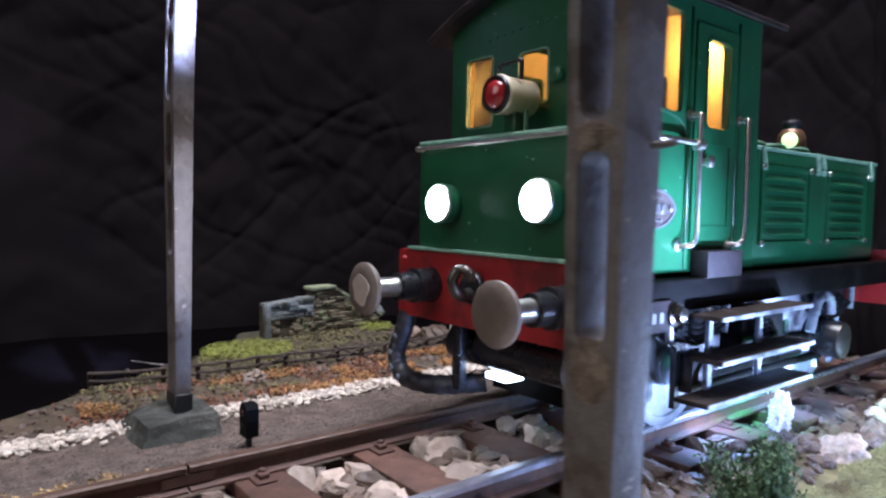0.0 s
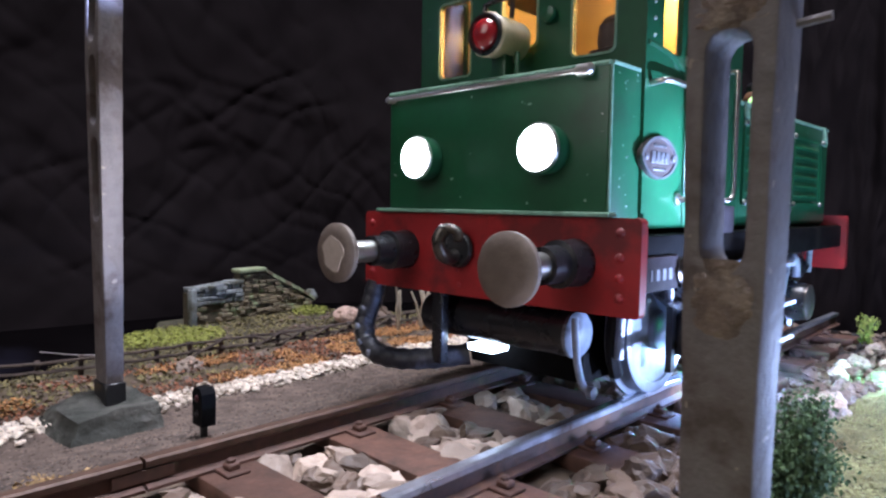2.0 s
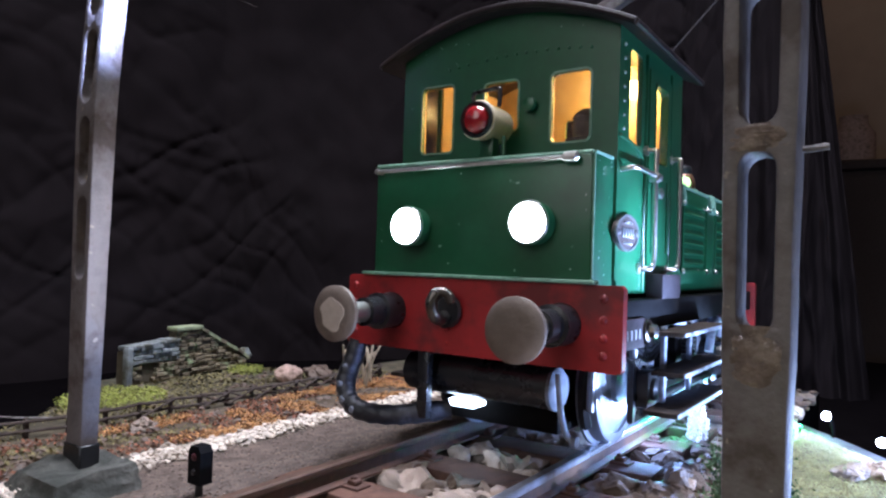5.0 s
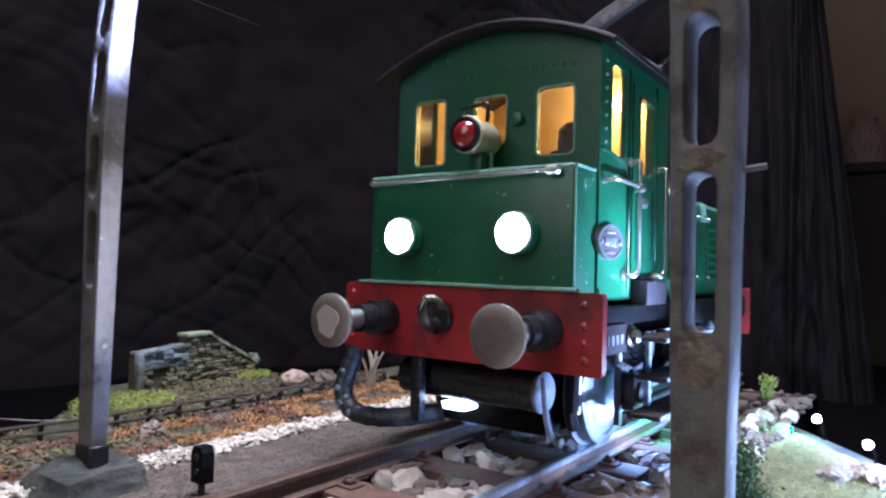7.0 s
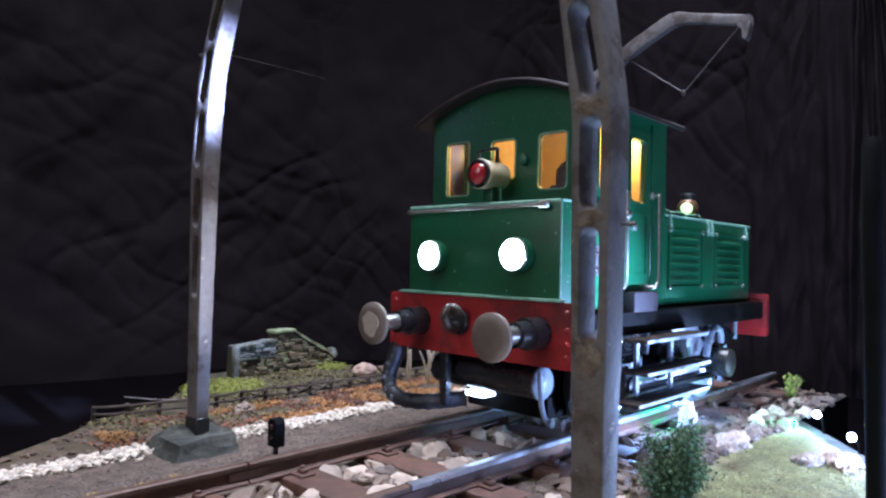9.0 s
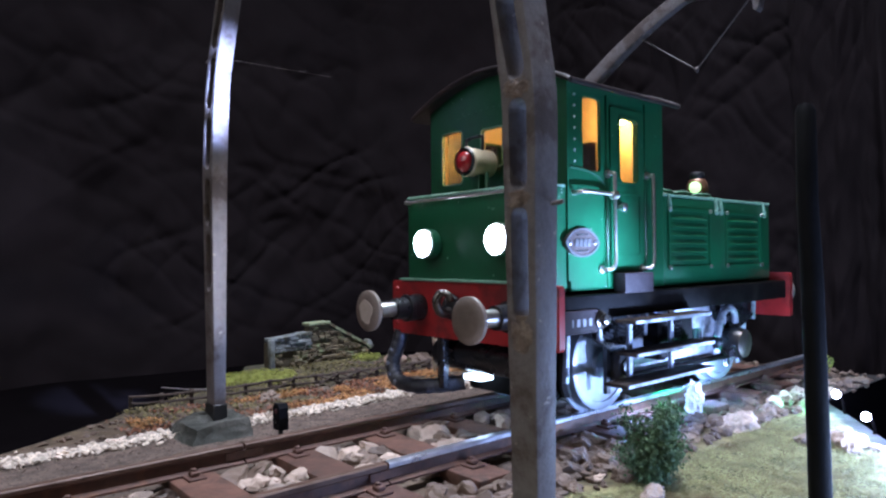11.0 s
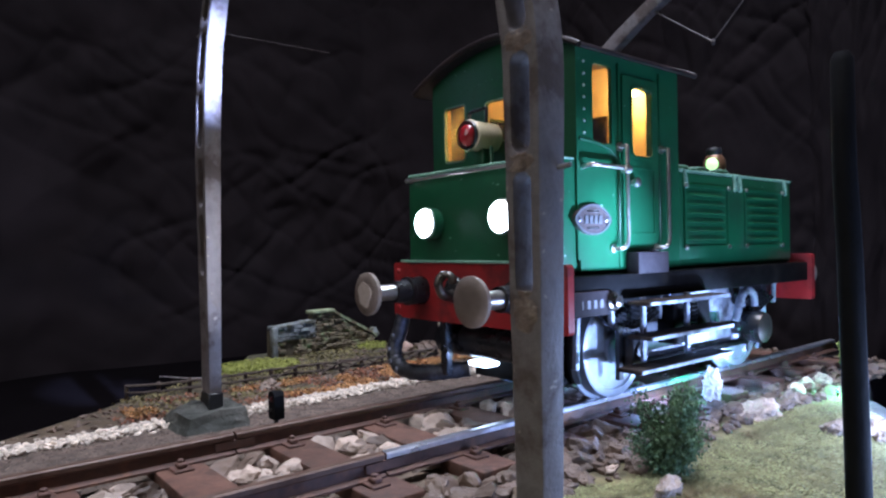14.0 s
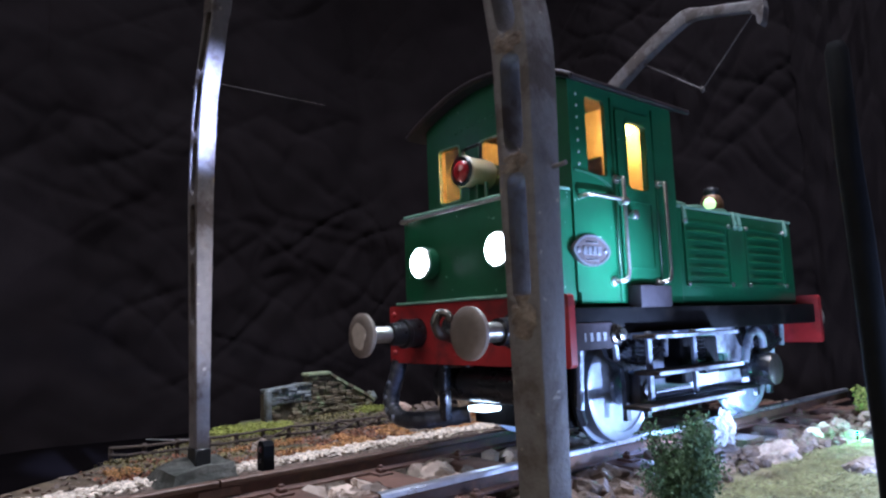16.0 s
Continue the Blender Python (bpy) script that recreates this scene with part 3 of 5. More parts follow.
cr = random.Random(19)
bm = B()
for k in range(26):
    r = cr.uniform(0.06, 0.24)
    if k < 12:
        x, z = (cr.uniform(-28, 28), cr.choice((cr.uniform(70, 72.8), cr.uniform(48, 50)))) if k % 2 else (cr.choice((-1, 1)) * cr.uniform(25, 28.2), cr.uniform(48, 72))
        place = (lambda a, b, c: Vector((a, 1.66 + c, b)))
    else:
        x, z = cr.uniform(2.6, 11.5), cr.uniform(48, 72.5)
        place = (lambda a, b, c: Vector((HX + 0.04 - c, a, b)))
    slab(bm, [[(x + r * cr.uniform(0.5, 1.3) * math.cos(t), z + r * cr.uniform(0.5, 1.6) * math.sin(t)) for t in [2 * math.pi * j / 7 for j in range(7)]]], place, 0.1)
part("paint_chips", bm, CHIP, hood, "pale chips in the paint", smooth=False, kind="stuff")

# headlamps
for x, z in ((-16.0, 58.0), (15.9, 58.6)):
    bm = B()
    lathe(bm, (x, -2.0, z), "y", [(0, 4.1), (0.2, 4.7), (1.0, 4.85), (3.8, 4.6)], 32)
    lampb = part("headlamp", bm, GREEN, loco, "round green headlamp housing")
    bm = B()
    lathe(bm, (x, -2.35, z), "y", [(0, 3.8), (0.0, 4.5), (0.45, 4.75), (0.9, 4.7), (0.9, 3.8)], 32)
    part("rim", bm, STEEL, lampb, "bright metal rim")
    bm = B()
    lathe(bm, (x, -2.4, z), "y", [(-1.7, 0.5), (-1.45, 1.9), (-0.8, 3.2), (0.1, 4.25), (0.6, 4.3)], 32)
    part("lens", bm, LENS, lampb, "glowing white lens")

# buffer beams
def beam(y, s):
    bm = B()
    wide = 35.7 if s > 0 else 34.5
    slab(bm, [rounded(-wide, wide, 29, 46.2, 1.0)], on_y(min(y, y + 2.2 * s)), 2.2)
    b = part("buffer_beam", bm, RED, loco, "red enamelled buffer beam with rivets")
    for x in (-33.2, 31.8):
        for z in (43.6, 39.3, 35.7, 32.3):
            bm = B()
            lathe(bm, (x, y - 0.75 * s if s > 0 else y, z), "y", [(0, 0.35), (0.25, 0.7), (0.6, 0.9), (0.8, 0.95)], 12)
            part("rivet", bm, RED, b)
    for x, z in ((-5.5, 34.5), (-5.3, 31.4)):
        bm = B()
        lathe(bm, (x, y - 0.4 * s if s > 0 else y, z), "y", [(0, 0.25), (0.2, 0.5), (0.45, 0.55)], 10)
        part("rivet", bm, RED, b)
    return b


front_beam = beam(0.7, 1)
beam(145.0, -1)


def buffer(x, y, s):
    """A buffer that points along -y (s = 1) or +y."""
    z = 37.9
    root = B()
    lathe(root, (x, y, z), "y", [(0.2 * s, 5.6), (-0.9 * s, 5.6), (-1.1 * s, 4.4), (-5.5 * s, 4.0), (-5.8 * s, 4.3), (-6.8 * s, 4.3), (-7.0 * s, 3.4), (-11.5 * s, 3.3)], 28)
    bufs = part("buffer", root, BLACK, loco, "sprung buffer with black stock and steel plunger")
    bm = B()
    lathe(bm, (x, y, z), "y", [(-11 * s, 2.35), (-18.6 * s, 2.35), (-19.2 * s, 3.2)], 20)
    part("plunger", bm, STEEL, bufs, "polished steel plunger")
    bm = B()
    lathe(bm, (x, y, z), "y", [(-18.9 * s, 2.4), (-19.3 * s, 5.5), (-19.9 * s, 6.1), (-20.9 * s, 6.15), (-21.3 * s, 5.7), (-21.55 * s, 3.8), (-21.6 * s, 0.1)], 40)
    part("buffer_head", bm, BUFFER, bufs, "tarnished round buffer head")
    if x < 0:
        bm = B()
        pts = [(x + (3.3 + 0.35 * math.sin(3 * a) + 0.25 * math.sin(5 * a + 1)) * math.cos(a), z - 0.2 + (3.6 + 0.3 * math.sin(4 * a)) * math.sin(a)) for a in [2 * math.pi * k / 28 for k in range(28)]]
        slab(bm, [pts], on_y(y - 21.68 * s), 0.12)
        part("worn_patch", bm, BRASS_WORN, bufs, "pale worn patch")


for x in (-21.6, 22.8):
    buffer(x, 1.8, 1)
    buffer(-x, 143.9, -1)

# coupling hook
bm = B()
lathe(bm, (-5, -1.0, 38.8), "y", [(0, 3.6), (0.5, 3.9), (1.2, 3.9)], 24)
hk = part("coupling_hook", bm, BLACK, loco, "black coupling hook on a round plate")
bm = B()
tube(bm, bend([(-5, -0.6, 37.5), (-5, -3.2, 37.2), (-5.0, -5.4, 38.6), (-5.2, -5.8, 41.2), (-4.2, -4.6, 43.3), (-2.2, -3.6, 42.6), (-1.9, -3.4, 40.6)], 5), [1.5] * 10 + [1.35] * 10 + [1.1] * 10 + [0.7], 12)
part("hook", bm, CYLEND, hk, "worn steel hook curled upwards")

# cab: walls with real openings
FW = [rounded(-23.1, -13.6, 77.6, 94.4, 1.1), rounded(-4.4, 4.7, 81.6, 93.3, 1.0), rounded(13.5, 22.8, 77.8, 93.6, 1.3)]


def gable(y_in):
    """The outline of an end wall under the arched roof."""
    top = [(29.3 - 58.6 * k / 24, 100.7 + 9.4 * math.sin(math.pi * (34 + 29.3 - 58.6 * k / 24) / 68) ** 0.9) for k in range(25)]
    return [(-29.3, y_in), (29.3, y_in)] + top




def cab_end(y, holes, base, name):
    bm = B()
    slab(bm, [gable(base)] + holes, on_y(y), 1.1)
    w = part(name, bm, GREEN, loco, "green cab end with rounded windows")
    bm = B()
    slab(bm, [[(a * 0.96, b) for a, b in gable(base)]] + holes, on_y(y + (1.15 if y < 30 else -0.45)), 0.4)
    part("lining", bm, CREAM, w, "cream inner lining")
    for h in holes:
        xs, zs = [p[0] for p in h], [p[1] for p in h]
        bm = B()
        slab(bm, [rounded(min(xs) - 0.45, max(xs) + 0.45, min(zs) - 0.45, max(zs) + 0.45, 1.6), h], on_y(y - 0.25), 0.5)
        fr = part("window_frame", bm, GREEN_EDGE, w, "thin worn window frame")
        bm = B()
        slab(bm, [h], on_y(y + 0.55), 0.12)
        g = part("pane", bm, GLASS, fr, "clear window pane", smooth=False)
        g.visible_shadow = False
    return w


cab_end(12.6, FW, 47, "cab_front")
cab_end(59.4, [rounded(-4.4, 4.8, 81.6, 93.5, 1.0)], 44, "cab_rear")
SW1, SW2 = rounded(19.4, 27.7, 78.0, 99.0, 1.2), rounded(36.1, 45.5, 75.6, 94.7, 1.6)
for sx in (1, -1):
    bm = B()
    place = (lambda a, b, c: Vector((29.3 - c, a, b))) if sx > 0 else (lambda a, b, c: Vector((-29.3 + c, a, b)))
    slab(bm, [[(13.7, 44), (59.4, 44), (59.4, 103.4), (13.7, 103.4)], SW1, SW2], place, 1.1)
    w = part("cab_side", bm, GREEN, loco, "green cab side with tall windows")
    bm = B()
    pl2 = (lambda a, b, c: Vector((28.1 - c, a, b))) if sx > 0 else (lambda a, b, c: Vector((-28.1 + c, a, b)))
    slab(bm, [[(14.3, 46), (58.8, 46), (58.8, 102.4), (14.3, 102.4)], rounded(18.9, 28.2, 77.5, 99.5, 1.2), rounded(35.6, 46.0, 75.1, 95.2, 1.6)], pl2, 0.4)
    part("lining", bm, CREAM, w, "cream inner lining")
    for h in (SW1, SW2):
        bm = B()
        pl3 = (lambda a, b, c: Vector((28.8 - c, a, b))) if sx > 0 else (lambda a, b, c: Vector((-28.8 + c, a, b)))
        slab(bm, [h], pl3, 0.12)
        g = part("pane", bm, GLASS, w, "clear window pane", smooth=False)
        g.visible_shadow = False
    # door: a raised leaf with a panel bead
    bm = B()
    pl4 = (lambda a, b, c: Vector((29.9 - c, a, b))) if sx > 0 else (lambda a, b, c: Vector((-29.9 + c, a, b)))
    slab(bm, [rounded(31.8, 48.8, 49.4, 97.6, 0.8), SW2], pl4, 0.58)
    d = part("cab_door", bm, GREEN, loco, "green cab door with a tall window")
    bm = B()
    slab(bm, [rounded(34.0, 46.6, 53.4, 72.5, 0.6), rounded(34.6, 46.0, 54.0, 71.9, 0.4)], (lambda a, b, c: Vector((sx * (30.2 - c), a, b))), 0.4)
    slab(bm, [rounded(35.5, 46.1, 75.0, 95.3, 1.9), SW2], (lambda a, b, c: Vector((sx * (30.15 - c), a, b))), 0.4)
    part("door_bead", bm, GREEN, d)
    bm = B()
    lathe(bm, (sx * 29.9, 35.9, 68.0), "x", [(0, 0.8), (0.9 * sx, 0.7), (1.1 * sx, 1.3), (2.0 * sx, 1.35), (2.4 * sx, 0.6)], 14)
    part("door_knob", bm, STEEL, d, "bright round door knob")
    bm = B()
    box(bm, sx * 28.9 - 0.5, sx * 28.9 + 0.9, 49.6, 51.0, 44.5, 100.5, 0.3, 1)
    box(bm, sx * 28.9 - 0.5, sx * 28.9 + 0.9, 29.9, 31.2, 44.5, 100.5, 0.3, 1)
    part("door_jamb", bm, GREEN, w)
    # cab handrails
    for y, top in ((30.6, 77.6), (50.6, 78.3)):
        bm = B()
        X = sx * 32.0
        tube(bm, bend([(sx * 29.4, y, top), (sx * 31.8, y, top), (X, y, top - 1.4), (X, y, top - 8), (X, y, 58), (X, y, 52.4), (sx * 31.9, y - 0.9, 50.4), (sx * 31.4, y - 2.6, 49.8), (sx * 29.4, y - 3.4, 49.8)], 4), 0.62, 10)
        lathe(bm, (sx * 29.3, y, top), "x", [(0, 1.3), (0.6 * sx, 1.3), (0.8 * sx, 0.6)], 12)
        lathe(bm, (sx * 29.3, y - 3.4, 49.8), "x", [(0, 1.3), (0.6 * sx, 1.3), (0.8 * sx, 0.6)], 12)
        part("cab_handrail", bm, STEEL, loco, "bent steel handrail beside the cab door")
    bm = B()
    tube(bm, bend([(sx * 29.0, 15, 71.2), (sx * 32.2, 15.6, 71.6), (sx * 32.6, 22, 71.5), (sx * 32.6, 28, 71.3), (sx * 31, 30.5, 70.6)], 5), 0.6, 10)
    lathe(bm, (sx * 32.6, 29.4, 71.1), "y", [(-1.5, 0.6), (-1.2, 1.1), (1.2, 1.1), (1.5, 0.6)], 12)
    part("hood_handrail", bm, STEEL, loco, "short bright handrail on the hood side")
    # hood arch bead where the cab meets the hood
    bm = B()
    tube(bm, bend([(sx * 29.4, 13.5, 78.5), (sx * 29.4, 20, 78.0), (sx * 29.4, 26, 76.6), (sx * 29.4, 29.8, 73.5), (sx * 29.4, 30.4, 68), (sx * 29.4, 30.5, 50)], 5), 0.45, 8)
    part("side_bead", bm, GREEN, loco)
    # works plate
    bm = B()
    slab(bm, [[(18.0 + 7.5 * math.cos(a), 57.5 + 4.1 * math.sin(a) * abs(math.sin(a)) ** 0.3) for a in [2 * math.pi * k / 36 for k in range(36)]]], (lambda a, b, c: Vector((sx * (30.0 - c), a, b))), 0.9)
    pl = part("works_plate", bm, PLATE, loco, "worn dark oval works plate")
    bm = B()
    ring = [[(18.0 + k * 7.5 * math.cos(a), 57.5 + k * 4.1 * math.sin(a) * abs(math.sin(a)) ** 0.3) for a in [2 * math.pi * j / 36 for j in range(36)]] for k in (1.0, 0.88)]
    slab(bm, ring, (lambda a, b, c: Vector((sx * (30.3 - c), a, b))), 0.5)
    for z0, z1, wide in ((56.4, 58.6, 3.8), (59.4, 60.1, 2.6), (54.9, 55.6, 2.6)):
        n = 4 if z1 - z0 > 2 else 7
        for j in range(n):
            y = 18.0 - wide + 2 * wide * j / n
            box(bm, sx * 30.1 - 0.3, sx * 30.1 + 0.3, y + 0.15, y + 2 * wide / n - 0.3, z0, z1, 0.12, 1)
    for y in (12.4, 23.6):
        lathe(bm, (sx * 30.0, y, 57.5), "x", [(0, 0.8), (0.4 * sx, 0.7), (0.6 * sx, 0.3)], 10)
    part("raised_lettering", bm, LETTER, pl, "pale raised marks too small to read")
    # step box under the door
    bm = B()
    box(bm, min(sx * 29.4, sx * 33.6), max(sx * 29.4, sx * 33.6), 33.0, 47.8, 42.8, 48.7, 0.4, 2)
    part("door_step", bm, VIOLET, loco, "grey-violet box step under the cab door")

for sx in (1, -1):
    for k in range(7):
        bm = B()
        lathe(bm, (sx * 29.3, 15.8, 80.2 + 3.1 * k), "x", [(0, 0.42), (0.22 * sx, 0.36), (0.38 * sx, 0.16)], 8)
        part("rivet", bm, CHIP, loco, "pale worn rivet")
for k in range(15):
    x = -15 + 2.7 * k
    bm = B()
    lathe(bm, (x, 12.6, 99.6 - 0.0035 * (x - 4) ** 2), "y", [(0, 0.4), (-0.2, 0.34), (-0.34, 0.15)], 8)
    part("rivet", bm, GREEN, loco, "small green rivet")

# cab floor and fittings
bm = B()
box(bm, -28, 28, 13.8, 59.2, 46, 47.5)
part("cab_floor", bm, FRAME, loco)
bm = B()
box(bm, 16, 25, 13.6, 20, 47.5, 79, 1.0, 2)
lathe(bm, (20, 16.6, 79), "z", [(0, 2.6), (1.5, 2.9), (4.5, 2.6), (5.5, 1.4)], 20)
part("control_desk", bm, FENCE, loco, "brown control desk inside the cab")
bm = B()
box(bm, -20, -6, 44, 56, 47.5, 74, 1.0, 2)
part("equipment_case", bm, CREAM, loco, "cream equipment case inside the cab")
bm = B()
tube(bm, [(20, 17.6, 82), (20, 17.6, 84.4)], 0.8, 8)
tube(bm, bend([(16.8, 18.2, 83.8), (18.4, 17.6, 84.9), (20, 17.5, 85.2), (22.4, 17.8, 84.6)], 4), 0.8, 8)
part("controller_handle", bm, FENCE, loco)

# arched roof
bm = B()
prof = [(-34 + 68 * k / 32, 101.2 + 9.4 * math.sin(math.pi * k / 32) ** 0.9) for k in range(33)]
rings = []
for y in (8.6, 62.4):
    rings.append([bm.verts.new((x, y, z)) for x, z in prof] + [bm.verts.new((x, y, z - 1.3)) for x, z in reversed(prof)])
n = len(rings[0])
for k in range(n):
    bm.faces.new((rings[0][k], rings[0][(k + 1) % n], rings[1][(k + 1) % n], rings[1][k]))
for r, fl in ((rings[0], True), (rings[1], False)):
    for k in range(32):
        q = (r[k], r[k + 1], r[n - 2 - k], r[n - 1 - k])
        bm.faces.new(q if fl else q[::-1])
bmesh.ops.recalc_face_normals(bm, faces=bm.faces)
roof = part("cab_roof", bm, ROOF, loco, "dark arched cab roof with overhanging eaves")
bm = B()
for y in (8.4, 62.6):
    tube(bm, [(x, y, z - 0.4) for x, z in prof], 0.75, 8)
for sx in (1, -1):
    tube(bm, [(sx * 34, 8.4, 100.8), (sx * 34, 62.6, 100.8)], 0.7, 8)
part("roof_edge", bm, ROOF, roof)

# red tail lamp on the front hood
bm = B()
lathe(bm, (1.2, 0.2, 81.9), "y", [(0, 3.4), (0.1, 4.2), (0.6, 4.5), (1.2, 4.2), (9.6, 4.1), (10.2, 3.2), (10.4, 0.4)], 28)
tl = part("tail_lamp", bm, LAMP_BODY, loco, "cream cylindrical oil lamp with a red lens")
bm = B()
lathe(bm, (1.2, 0.0, 81.9), "y", [(-2.0, 0.4), (-1.7, 1.6), (-1.0, 2.7), (0.2, 3.4), (0.5, 3.4)], 24)
part("red_lens", bm, RED_GLASS, tl, "domed dark red glass lens")
bm = B()
lathe(bm, (1.2, -0.2, 81.9), "y", [(0.2, 3.4), (-0.3, 3.7), (-0.3, 4.0), (0.5, 4.25), (0.6, 3.4)], 28)
part("lens_hood", bm, BLACK, tl, "dark lens surround")
bm = B()
tube(bm, bend([(-2.2, 4.2, 85.2), (-2.4, 4.2, 88.2), (-1.6, 4.2, 89.1), (4.0, 4.2, 89.4), (4.8, 4.2, 88.6), (4.6, 4.2, 85.2)], 4), 0.5, 8)
part("carrying_handle", bm, BLACK, tl, "thin dark wire handle")
bm = B()
box(bm, 0.0, 3.6, 3.6, 6.6, 73.2, 78.4, 0.4, 2)
tube(bm, [(5.6, 5.0, 73.4), (5.6, 5.0, 78.6)], 0.5, 8)
part("lamp_bracket", bm, GREEN, tl, "green lamp bracket")
bm = B()
lathe(bm, (8.4, 10.4, 86.9), "y", [(0, 1.0), (0.3, 1.6), (1.2, 1.7), (1.4, 0.9), (2.4, 0.9)], 16)
part("front_bolt", bm, GREEN, loco, "round green boss on the cab front")

# rear hood with louvres
bm = B()
box(bm, -29.0, 29.0, 60.5, 138.6, 43.2, 73.6, 1.6, 4)
rear = part("rear_hood", bm, GREEN, loco, "green rear hood with louvred side panels")
for sx in (1, -1):
    for y0, y1 in ((64.8, 89.0), (103.0, 128.2)):
        bm = B()
        slab(bm, [rounded(y0 - 1.6, y1 + 1.6, 49.0, 69.2, 0.8), rounded(y0 - 0.6, y1 + 0.6, 50.0, 68.2, 0.6)], (lambda a, b, c: Vector((sx * (29.7 - c), a, b))), 0.8)
        pn = part("louvre_panel", bm, GREEN, rear, "green louvred panel")
        for k in range(6):
            z = 51.6 + 2.75 * k
            bm = B()
            lo = [(y0 + (y1 - y0) * j / 10, 0.15 + 1.25 * min(math.sin(math.pi * j / 10) * 2.2, 1)) for j in range(11)]
            top = [bm.verts.new((sx * 28.9, y, z + 1.9)) for y, _ in lo]
            mid = [bm.verts.new((sx * (28.9 + d), y, z + 0.35)) for y, d in lo]
            bot = [bm.verts.new((sx * 28.9, y, z)) for y, _ in lo]
            for j in range(10):
                bm.faces.new((top[j], top[j + 1], mid[j + 1], mid[j]))
                bm.faces.new((mid[j], mid[j + 1], bot[j + 1], bot[j]))
            bmesh.ops.recalc_face_normals(bm, faces=bm.faces)
            part("louvre", bm, GREEN, pn)
        for y in (y0 - 1.0, y1 + 1.0):
            for z in (49.6, 68.6):
                bm = B()
                lathe(bm, (sx * 29.6, y, z), "x", [(0, 0.8), (0.5 * sx, 0.75), (0.8 * sx, 0.3)], 10)
                part("panel_screw", bm, STEEL, pn)
    for y in (64, 94.5, 98, 132):
        bm = B()
        tube(bm, [(sx * 26, y, 73.6), (sx * 29.2, y, 73.2), (sx * 29.7, y, 69.5)], 0.7, 8)
        lathe(bm, (sx * 29.4, y, 68.6), "x", [(0, 1.0), (0.7 * sx, 0.9), (1.0 * sx, 0.4)], 10)
        part("lid_latch", bm, GREEN_EDGE, rear, "worn lid latch")
    bm = B()
    tube(bm, [(sx * 28.7, 61, 73.2), (sx * 28.7, 138, 73.2)], 0.5, 8)
    part("lid_edge", bm, GREEN_EDGE, rear)
for y in (66, 78, 92):
    bm = B()
    tube(bm, bend([(22, y, 73.4), (22, y, 75.0), (24, y + 3, 75.4), (24, y + 8, 75.2), (24, y + 9, 73.6)], 4), 0.6, 8)
    part("lid_handle", bm, GREEN_EDGE, rear, "small bent lid handle")
bm = B()
lathe(bm, (19, 101, 73.3), "z", [(0, 2.6), (0.8, 2.8), (1.5, 3.1), (4.0, 3.9), (6.5, 3.7), (8.2, 2.8), (9.0, 1.6)], 28)
dome = part("whistle_dome", bm, BRONZE, loco, "brown domed fitting on the rear hood")
bm = B()
lathe(bm, (19, 101, 81.8), "z", [(0, 2.4), (0.4, 2.7), (1.8, 2.7), (2.4, 2.3)], 20)
part("cap", bm, PLASTIC, dome, "dark cap")
bm = B()
bmesh.ops.create_icosphere(bm, subdivisions=3, radius=2.1, matrix=Matrix.Translation((20.6, 96.4, 78.2)))
part("indicator", bm, glow("lit_green_white_lens", (0.55, 0.95, 0.35), 1.1), dome, "lit green-white indicator lens")

